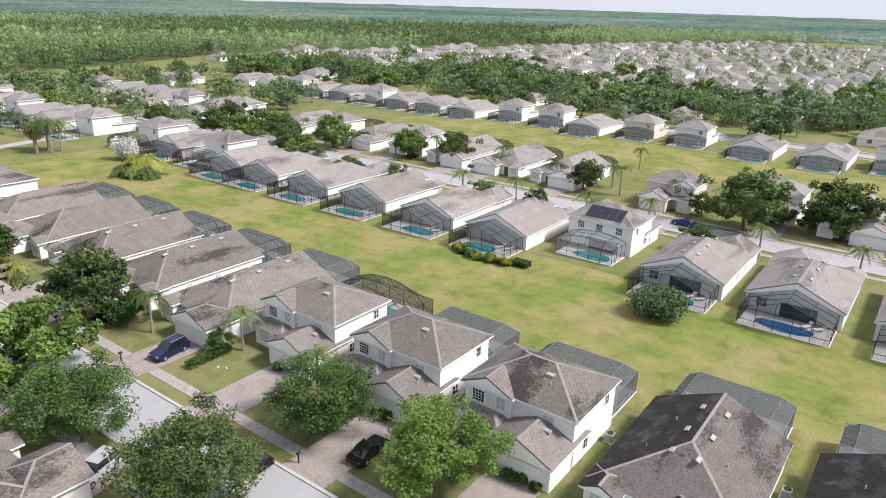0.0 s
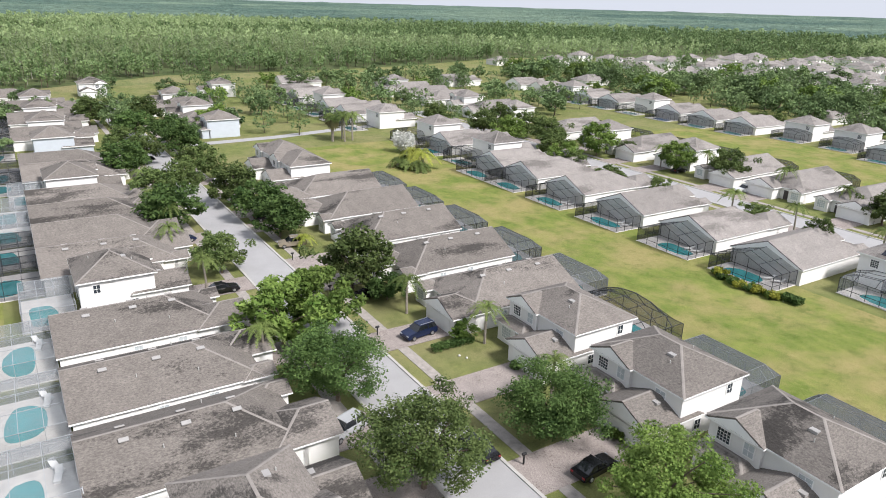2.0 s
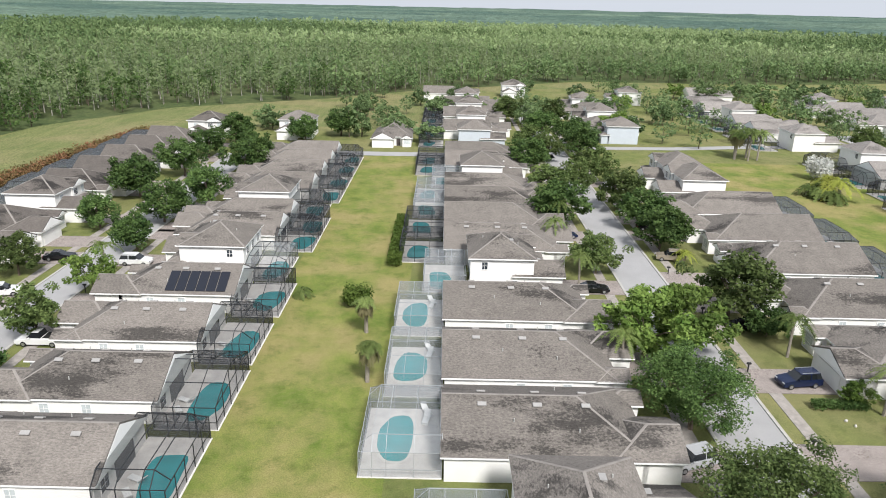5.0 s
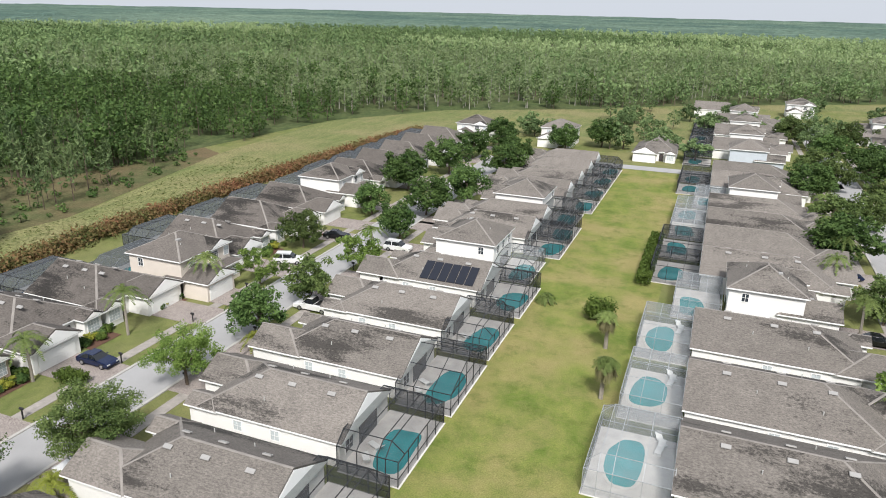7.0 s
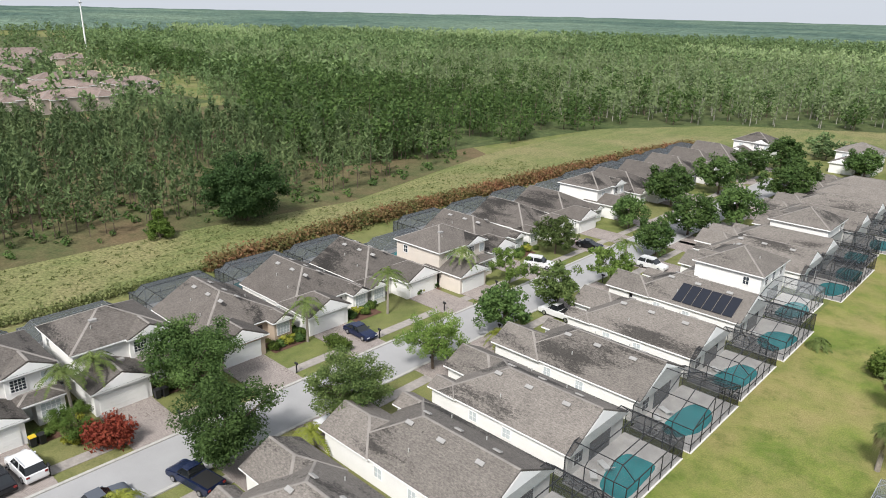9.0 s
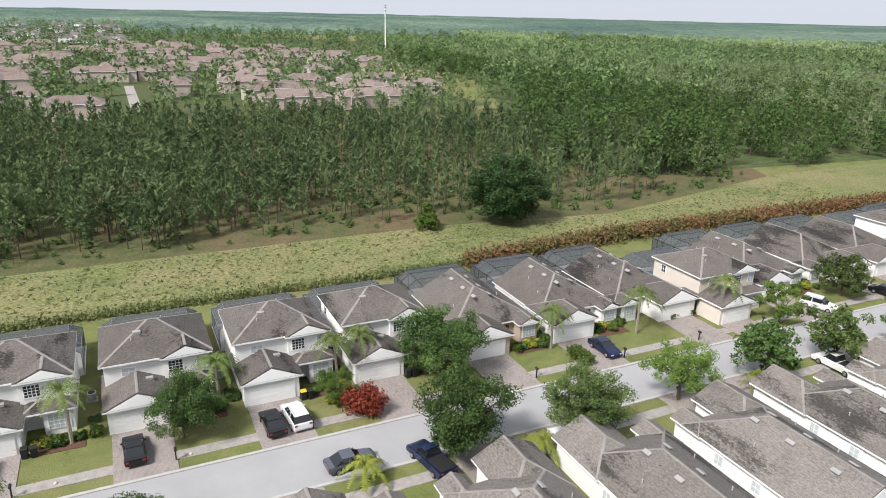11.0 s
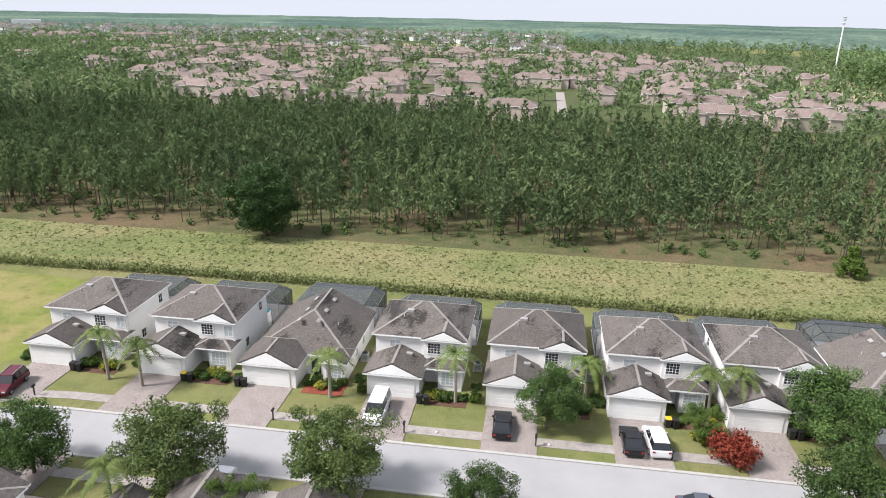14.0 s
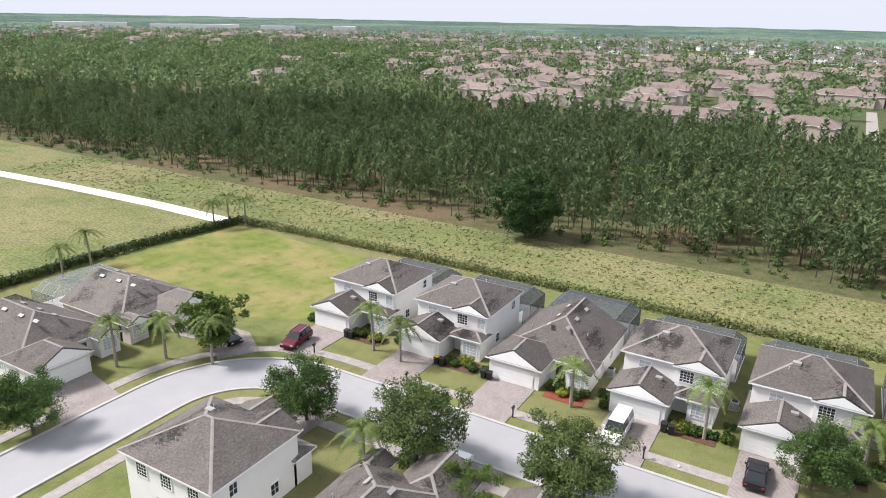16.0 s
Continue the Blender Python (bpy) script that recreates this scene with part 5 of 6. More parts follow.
def wood(name, label, leaf, spots, sizes, kinds, seed, bark="bark"):
    """One mesh of many trees, each a turned and scaled copy of a template."""
    rs = np.random.RandomState(seed)
    out, mi = [], []
    which = rs.randint(0, len(kinds), len(spots))
    for k, tpl in enumerate(kinds):
        s = spots[which == k]
        z = sizes[which == k]
        a = rs.uniform(0, 6.28, len(s))
        ca, sa = np.cos(a)[:, None], np.sin(a)[:, None]
        x = (tpl[None, :, 0] * ca - tpl[None, :, 1] * sa) * z[:, None] + s[:, 0][:, None]
        y = (tpl[None, :, 0] * sa + tpl[None, :, 1] * ca) * z[:, None] + s[:, 1][:, None]
        out.append(np.stack([x, y, tpl[None, :, 2] * (z * rs.uniform(0.85, 1.2, len(z)))[:, None]], 2).reshape(-1, 3))
        mi.append(np.tile(np.arange(len(tpl) // 3) >= len(tpl) // 3 - 2, len(s)))
    ob = quads(name, np.concatenate(out), leaf, per=3)
    ob.data.materials.append(M[bark])
    ob.data.polygons.foreach_set("material_index", np.concatenate(mi).astype(np.int32))
    return tagged(ob, label, "woodland", kind="stuff")


RS = np.random.RandomState(77)
# young pines behind the meadow
n = 9000
px, py = RS.uniform(-268, -126, n), RS.uniform(-430, 140, n)
back = np.interp(py, [-430, -287, -231, -174, -101, -38, -4, 54, 94, 112], [-180, -207, -226, -258, -268, -262, -250, -247, -225, -215])
edge = np.interp(py, [-430, 40, 92, 140], [-130, -131, -126, -139])
thin = np.clip((py - 5) / 70, 0, 1) * np.clip((px + 225) / 50, 0, 1)
keep = (px > back) & (px < edge - RS.exponential(3, n)) & (RS.uniform(size=n) > thin * 0.55) & (np.hypot(px + 127, py + 53) > 10) & (np.hypot(px + 124, py - 64) > 11)
pine = np.stack([px, py], 1)[keep]
wood("pine_plantation", "dense plantation of young dark green pines", "pine", pine, np.clip(RS.normal(1.0, 0.2, len(pine)), 0.5, 1.4), [template(61, 25, 1.75, 8.2, 0.78, "pine"), template(62, 26, 1.55, 8.9, 0.75, "pine"), template(63, 23, 1.9, 7.2, 0.8, "pine")], 64)
# undergrowth
n = 1900
ug = np.stack([RS.uniform(-200, -124, n), RS.uniform(-250, 150, n)], 1)
ug = ug[ug[:, 0] < np.interp(ug[:, 1], [-250, 40, 90, 150], [-129, -130, -125, -137])]
wood("undergrowth", "low dark green undergrowth among pines", "oak", ug, RS.uniform(0.35, 1.0, len(ug)), [template(65, 30, 1.3, 1.8, 0.42, "round")], 66)


def wood_edge(x, y):
    """True where the woods north and north-east of the houses stand."""
    ex = [-400, -330, -230, -190, -150, -139.5, -137.5, -112, -60, -26, 64, 150, 223, 322, 536, 833, 1280, 2500]
    ey = [190, 190, 130, 105, 105, 135, 222, 262, 296, 328, 388, 390, 404, 440, 395, 285, 115, -250]
    return y > np.interp(x, ex, ey)


def scatter(n, r0, r1, a0, a1):
    r = np.sqrt(RS.uniform(r0 * r0, r1 * r1, n))
    a = np.radians(RS.uniform(a0, a1, n))
    return np.stack([r * np.sin(a), r * np.cos(a)], 1)


s = scatter(9500, 150, 560, -80, 75)
s = s[wood_edge(s[:, 0], s[:, 1])]
dark = ((np.hypot(s[:, 0] + 160, s[:, 1] - 130) < 75) & (RS.uniform(size=len(s)) < 0.6)) | (RS.uniform(size=len(s)) < 0.25) | (s[:, 1] - np.interp(s[:, 0], [-139, -26, 64, 322], [214, 324, 389, 439]) < 16)
near = (np.hypot(s[:, 0] + 160, s[:, 1] - 130) < 78) & (RS.uniform(size=len(s)) < 0.9) | dark & (s[:, 0] < -60) & (s[:, 1] < 330)
dark &= ~near
TE = [template(67, 200, 3.4, 10.5, 0.46, "round"), template(68, 190, 2.9, 12.0, 0.44, "round"), template(69, 150, 3.6, 7.0, 0.46, "round")]
TA = [template(71, 104, 3.1, 11.5, 0.64, "round"), template(72, 98, 2.6, 13.0, 0.6, "round"), template(73, 96, 3.4, 9.5, 0.66, "round")]
wood("oak_wood", "dense dark oak wood beside the meadow", "oak", s[near], RS.uniform(0.75, 1.3, near.sum()), TE, 70)
wood("oak_wood", "dark green mixed wood at the forest's edge", "forest_dark", s[dark], RS.uniform(0.7, 1.25, dark.sum()), TA, 74)
TC = [template(85, 84, 2.3, 13.0, 0.62, "round"), template(86, 80, 1.9, 14.5, 0.58, "round"), template(87, 84, 2.7, 11.0, 0.66, "round")]
wood("cypress_wood", "bright green swamp forest with slim crowns", "forest", s[~dark & ~near], RS.uniform(0.7, 1.15, (~dark & ~near).sum()), TC, 75, "pale_bark")
s = scatter(15500, 560, 1200, -100, 95)
s = s[wood_edge(s[:, 0], s[:, 1]) & ~((s[:, 0] < -280) & (s[:, 1] < 240 - 0.35 * (s[:, 0] + 280)))]
band = np.sin(s[:, 0] * 0.006 + 1) + np.sin(s[:, 1] * 0.013 + s[:, 0] * 0.004) > 0.1
TB = [template(76, 27, 4.4, 11.0, 1.4, "round"), template(77, 26, 3.8, 12.0, 1.35, "round")]
wood("cypress_wood", "distant bright green swamp forest", "forest", s[band], RS.uniform(0.7, 1.15, band.sum()), TB, 78, "pale_bark")
wood("oak_wood", "distant dark green forest", "forest_dark", s[~band], RS.uniform(0.7, 1.1, (~band).sum()), TB, 79)


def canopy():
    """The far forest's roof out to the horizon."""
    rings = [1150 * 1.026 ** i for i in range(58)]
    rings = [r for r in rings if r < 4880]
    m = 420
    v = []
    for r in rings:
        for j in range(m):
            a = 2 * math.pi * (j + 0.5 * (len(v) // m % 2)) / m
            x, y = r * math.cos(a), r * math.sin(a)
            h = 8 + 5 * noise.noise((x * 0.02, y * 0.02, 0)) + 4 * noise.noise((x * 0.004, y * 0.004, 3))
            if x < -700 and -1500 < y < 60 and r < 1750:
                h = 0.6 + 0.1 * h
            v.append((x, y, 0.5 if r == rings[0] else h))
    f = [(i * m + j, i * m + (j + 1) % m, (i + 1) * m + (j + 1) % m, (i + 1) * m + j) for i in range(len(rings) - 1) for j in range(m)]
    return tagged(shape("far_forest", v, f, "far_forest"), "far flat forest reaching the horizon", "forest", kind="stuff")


# Bluish tones stand in for distance haze, broad noise bands for cloud shadows.
nf = Nodes("hazed_forest_canopy")
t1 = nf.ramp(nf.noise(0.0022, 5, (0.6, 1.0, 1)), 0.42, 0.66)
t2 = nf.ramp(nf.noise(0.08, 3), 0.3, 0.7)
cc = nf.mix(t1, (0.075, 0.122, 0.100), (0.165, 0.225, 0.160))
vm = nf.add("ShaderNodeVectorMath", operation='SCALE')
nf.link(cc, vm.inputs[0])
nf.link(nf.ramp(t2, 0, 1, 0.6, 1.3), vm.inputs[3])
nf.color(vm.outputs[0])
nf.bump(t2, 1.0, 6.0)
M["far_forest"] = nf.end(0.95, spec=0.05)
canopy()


# ---- far houses ----
def far_houses(name, label, spots, wall, roof, storeys=1.0):
    """Many distant hip-roofed houses in one mesh: x, y, turn, width, length, eave height."""
    v, f, mi = [], [], []
    for x, y, turn, w, l, h in spots:
        a = radians(turn)
        ca, sa = math.cos(a), math.sin(a)
        o = len(v)
        half, e = w / 2 + 0.4, 0.4
        zr = h + half * 0.45
        pts = [(-l / 2, -w / 2, 0), (l / 2, -w / 2, 0), (l / 2, w / 2, 0), (-l / 2, w / 2, 0), (-l / 2, -w / 2, h), (l / 2, -w / 2, h), (l / 2, w / 2, h), (-l / 2, w / 2, h),
               (-l / 2 - e, -half, h), (l / 2 + e, -half, h), (l / 2 + e, half, h), (-l / 2 - e, half, h), (-l / 2 - e + half, 0, zr), (l / 2 + e - half, 0, zr)]
        v += [(x + p * ca - q * sa, y + p * sa + q * ca, z) for p, q, z in pts]
        f += [tuple(o + i for i in g) for g in ((0, 1, 5, 4), (1, 2, 6, 5), (2, 3, 7, 6), (3, 0, 4, 7), (8, 9, 13, 12), (10, 11, 12, 13), (9, 10, 13), (11, 8, 12), (11, 10, 9, 8))]
        mi += [0] * 4 + [1] * 5
        for s in (-1, 1):
            for k in (-0.3, 0.05, 0.35):
                for zz in ((1.0, 3.7) if h > 4 else (1.0,)):
                    o = len(v)
                    q = s * (w / 2 + 0.05)
                    pts = [(k * l - 0.7, q, zz), (k * l + 0.7, q, zz), (k * l + 0.7, q, zz + 1.3), (k * l - 0.7, q, zz + 1.3)]
                    v += [(x + p * ca - t * sa, y + p * sa + t * ca, z) for p, t, z in pts]
                    f.append(tuple(range(o, o + 4)))
                    mi.append(2)
    ob = shape(name, v, f, wall)
    ob.data.materials.append(M[roof])
    ob.data.materials.append(M["glass"])
    ob.data.polygons.foreach_set("material_index", mi)
    return tagged(ob, label, "houses", kind="stuff")


rf_ = random.Random(21)
spots = []
for gx in range(262, 900, 48):
    for side, x in ((0, gx), (180, gx + 22)):
        y = -170 + rf_.uniform(0, 10)
        while y < 400:
            if not bool(wood_edge(np.array([x + 40.0]), np.array([y + 30.0]))[0]) and rf_.random() < (0.85 if gx > 330 else 0.22):
                spots.append((x + rf_.uniform(-1.5, 1.5), y, 0, rf_.uniform(11, 13), rf_.uniform(13, 18), 5.4 if rf_.random() < 0.4 else 2.8))
            y += 16.5
spots.sort(key=lambda p: math.hypot(p[0], p[1]))


def far_villa(w, l, h):
    """A plain distant house."""
    ob = empty("house", "distant two-storey white house with a pale roof" if h > 4 else "distant low white house with a pale roof", "house", "far villas")
    boxed("wall", (-l / 2, l / 2, -w / 2, w / 2, 0, h - 0.1), "white", ob)
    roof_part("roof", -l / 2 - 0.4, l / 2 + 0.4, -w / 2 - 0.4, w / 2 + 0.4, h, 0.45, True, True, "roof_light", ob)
    for s in (-1, 1):
        window(ob, s * l / 2, w * 0.2, h - 1.7, 1.3, 1.2, "+x" if s > 0 else "-x")
    return ob


for x, y, t, w, l, h in spots[:110]:
    place(f"far_{h}", lambda: far_villa(12.0, 16.0, h), x, y, t)
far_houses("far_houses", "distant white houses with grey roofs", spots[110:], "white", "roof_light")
rows = []
for gx in range(285, 880, 48):
    rows += [(gx + rf_.uniform(-26, 26), rf_.uniform(-180, 400)) for _ in range(105)]
rows = np.array([p for p in rows if not bool(wood_edge(np.array([p[0]]), np.array([p[1]]))[0])])
wood("garden_trees", "dark green garden trees among far houses", "forest_dark", rows, RS.uniform(0.55, 0.85, len(rows)), TA, 81)
TD = [template(91, 170, 4.4, 9.0, 0.55, "round"), template(92, 160, 3.8, 9.8, 0.52, "round")]
p = np.stack([RS.uniform(238, 335, 420), RS.uniform(-150, 345, 420)], 1)
p = p[(np.abs(p[:, 0] - 236) > 6) & ~wood_edge(p[:, 0], p[:, 1])]
wood("garden_trees", "belt of dark green oaks behind the pool gardens", "forest_dark", p, RS.uniform(0.7, 1.15, len(p)), TD, 93)

spots = []
for gx in range(-296, -760, -34):
    lim = 150 + (-(gx + 296)) * 0.1
    y = -470.0 + rf_.uniform(0, 10)
    while y < lim:
        if (abs(y - 4) > 16 or gx < -430) and not (gx > -300 and y < -160) and not (gx < -560 and y > 40 + (gx + 760) * 0.4 + 60) and rf_.random() < (0.7 if y > 0.577 * (gx + 11) - 4.6 else 0.05 if gx > -560 else 0.1):
            spots.append((gx + rf_.uniform(-3, 3), y, 90 + rf_.uniform(-4, 4) + (0 if rf_.random() < 0.8 else 90), rf_.uniform(10, 12), rf_.uniform(20, 36), 5.6))
        y += rf_.uniform(30, 44)


def townhouse(l):
    """A distant terrace of tan townhouses with projecting bays."""
    ob = empty("townhouse", "distant tan stucco townhouse row with brown hipped roof", "townhouse", "townhouses")
    boxed("wall", (-l / 2, l / 2, -5.5, 5.5, 0, 5.5), "town_wall", ob)
    roof_part("roof", -l / 2 - 0.4, l / 2 + 0.4, -5.9, 5.9, 5.6, 0.45, True, True, "roof_brown", ob)
    for sx in (-0.3, 0.3):
        boxed("bay", (sx * l - 2.6, sx * l + 2.6, -7.2, 7.2, 0, 5.2), "town_wall", ob)
        roof_part("bay_roof", sx * l - 3.0, sx * l + 3.0, -7.6, 7.6, 5.3, 0.6, True, True, "roof_brown", ob, "y")
    return ob


spots.sort(key=lambda p: math.hypot(p[0], p[1]))
for x, y, t, w, l, h in spots[:84]:
    l = 22 if l < 25 else 28 if l < 31 else 33
    place(f"town_{l}", lambda: townhouse(l), x, y, t)
far_houses("town_houses", "distant tan townhouses with brown roofs", spots[84:], "town_wall", "roof_brown")
sheet("town_ground", [(-279, -1150), (-279, 60), (-285, 149), (-404, 149), (-404, 188), (-900, 300), (-1140, 100), (-1140, -1150)], 0.035, "forest_floor", "dull green and brown ground between distant townhouses", "ground")
sheet("road", rect(-404, -290, 1.8, 6.2), 0.05, "walk", "pale street between distant townhouses", "road")
sheet("cleared_field", [(-405, 150), (-470, 150), (-560, 168), (-668, 188), (-640, 225), (-520, 205), (-420, 200)], 0.06, "dry_field", "bare pale field behind distant townhouses", "field")
sheet("cleared_field", rect(-1000, -880, -210, -120), 0.06, "dry_field", "pale open field far away", "field")
spots = [(rf_.uniform(-1480, -800), rf_.uniform(-1250, 20), rf_.choice((0, 90, 30)), rf_.uniform(11, 14), rf_.uniform(14, 22), rf_.choice((2.8, 5.5))) for _ in range(520)]
spots = [p for p in spots if not (-1010 < p[0] < -870 and -220 < p[1] < -110)]
far_houses("far_houses", "far white houses among trees", spots, "white", "roof")
spots = [(rf_.uniform(-900, -340), rf_.uniform(-1200, -480), rf_.choice((0, 90, 30)), rf_.uniform(11, 14), rf_.uniform(16, 30), rf_.choice((5.6, 5.6, 8.0))) for _ in range(130)]
spots = [p for p in spots if math.hypot(p[0], p[1]) > 930]
far_houses("town_houses", "far tan townhouses among trees", spots, "town_wall", "roof_brown")
p = np.concatenate([scatter(3800, 270, 1200, -178, -62), scatter(2000, 270, 640, -170, -66)])
p = p[((p[:, 0] < -278) | ((p[:, 1] < -200) & (p[:, 0] < -225))) & ~((np.abs(p[:, 1] - 4) < 8) & (p[:, 0] > -408)) & ~((p[:, 0] < -870) & (p[:, 0] > -1010) & (p[:, 1] > -220) & (p[:, 1] < -110))]
p = p[(np.hypot(p[:, 0], p[:, 1]) > 620) | (RS.uniform(size=len(p)) < np.where(p[:, 1] > 0.577 * p[:, 0], 0.5, 0.95)) | (p[:, 1] > 170)]
wood("town_trees", "dark trees among distant townhouses", "forest_dark", p, RS.uniform(0.65, 1.05, len(p)), TB, 82)
p = scatter(4400, 300, 900, -75, -45)
p = p[(p[:, 0] < -268) & (p[:, 1] > 190 - 0.18 * (p[:, 0] + 330)) & ~((p[:, 0] > -650) & (p[:, 0] < -420) & (p[:, 1] < 225))]
wood("oak_wood", "dark wood beyond the pine plantation", "forest_dark", p, RS.uniform(0.7, 1.05, len(p)), TB, 83)
p = np.stack([RS.uniform(-900, -215, 1700), RS.uniform(-1200, -300, 1700)], 1)
wood("town_trees", "dark trees between far streets", "forest_dark", p, RS.uniform(0.6, 1.05, len(p)), TB, 84)

p = scatter(1700, 1080, 1750, -152, -88)
wood("town_trees", "dark trees among far white houses", "forest_dark", p, RS.uniform(0.5, 0.85, len(p)), TB, 94)
p = np.stack([RS.uniform(-430, -262, 260), RS.uniform(70, 188, 260)], 1)
wood("oak_wood", "scattered round trees behind the pines", "forest_dark", p, RS.uniform(0.4, 0.8, len(p)), TA, 95)
# rough tufts in the meadow
p = np.stack([RS.uniform(-128, -107, 5200), RS.uniform(-190, 150, 5200)], 1)
p = p[(p[:, 0] > np.interp(p[:, 1], [-190, 50, 90, 150], [-128, -126, -121, -134]))]
wood("meadow_tufts", "tufts of rough grass and weeds", "tuft", p, RS.uniform(0.3, 0.8, len(p)), [template(96, 7, 0.55, 0.22, 0.2, "round"), template(97, 6, 0.7, 0.18, 0.22, "round")], 98, "tuft")
p = np.concatenate([np.stack([RS.normal(c, w, m), RS.uniform(200, 345, m)], 1) for c, w, m in ((22, 5, 16), (72, 7, 34), (124, 6, 30), (182, 11, 46), (-34, 12, 14))])
wood("garden_trees", "green trees between the furthest garden rows", "forest_dark", p, RS.uniform(0.55, 0.95, len(p)), TD, 99)
# long pale sheds on the skyline
for k, (a, r, l) in enumerate(((133, 1560, 70), (138, 1620, 120), (141, 1580, 60), (146, 1700, 140), (128, 1650, 50))):
    shed = empty("warehouse", "far long white warehouse with a flat roof", "warehouse", "warehouses")
    boxed("wall", (-12, 12, -l / 2, l / 2, 0, 13), "white", shed)
    boxed("roof", (-12.4, 12.4, -l / 2 - 0.4, l / 2 + 0.4, 13, 13.6), "trim", shed)
    shed.matrix_basis = pose(-r * math.sin(radians(a)), r * math.cos(radians(a)), 0, 0, 0, a - 90)

mast = empty("radio_mast", "slender pale steel radio mast", "mast")
bm = bmesh.new()
limbs(bm, [([(0, 0, -0.2), (0, 0, 22), (0, 0, 44)], 0.75, 0.45)])
part("pole", bm, "trim", mast)
for z in (38, 41, 43):
    boxed("antenna", (-1.1, 1.1, -1.1, 1.1, z, z + 0.8), "steel", mast, bevel=0.2)
mast.matrix_basis = pose(-641, 232, 0)

# houses north of the cross street
for x, y, k, t in ((0, 201, "dg", 0), (0, 215, "b", 0), (0, 229, "d", 0), (0, 243, "b2", 0), (0, 257, "d", 0), (0, 271, "b", 0), (0, 285, "d", 0), (46, 212, "dg", 180), (46, 228, "b", 180), (46, 244, "d", 180), (46, 260, "b", 180),
                   (46, 276, "d", 180), (-24, 203, "w", -90), (-54, 211, "d", -90), (100, 206, "d", 0), (100, 222, "b", 0), (100, 238, "b2", 0), (100, 254, "d", 0), (100, 270, "b", 0)):
    villa(k, x, y, t, None, False)
for x, y, k, t in ((100, 286, "b2", 0), (148, 196, "d", 180), (148, 212, "b", 180), (148, 228, "d2", 180), (148, 244, "b", 180), (148, 260, "b", 180), (216, 193, "d", 0), (216, 209, "b", 0), (216, 225, "b2", 0), (216, 241, "d", 0),
                   (216, 257, "b", 0), (70, 300, "d", 180), (110, 318, "b", 0), (148, 290, "d", 180), (190, 300, "b", 0), (-9, 306, "b", 0), (22, 318, "d", -90), (216, 275, "b", 0), (-80, 206, "d", -90), (148, 276, "b", 180)):
    villa(k, x, y, t, None, False)
for y in (201, 215, 229, 243, 257, 271):
    cage("lb", -9, y, 0, False)
for y in (206, 222, 238, 254, 270):
    cage("o", 91, y, 0, False)
for y in (193, 209, 225, 241):
    cage("o", 207, y, 0, False)
sheet("road", ribbon([(26, 199), (60, 201), (84, 206), (121, 209)], -2.2, 2.2), 0.05, "road", "pale lane across the grass strip", "road")

# houses on the bend
villa("w", -51.6, -84.0, 90)
m = single("house", 12.2, 12.0, 3.4, 1, wall="cream", label="one-storey cream stucco house with a dark shingle roof")
m.matrix_basis = pose(-64.6, -84.2, 0, 0, 0, 90)
cage("f", -51.6, -90.4, 90)
cage("fw", -64.6, -90.6, 90)
sheet("driveway", [(-46.5, -75), (-52.0, -75), (-50.5, -67.3), (-43.6, -66.6)], 0.075, "paver", "pink-grey paver driveway", "driveway", 0.075)
sheet("driveway", [(-63.6, -74.5), (-68.8, -74.5), (-69.2, -67), (-66.0, -62.0), (-61.8, -64.8), (-64.4, -69)], 0.075, "paver", "curved pale paver driveway", "driveway", 0.075)


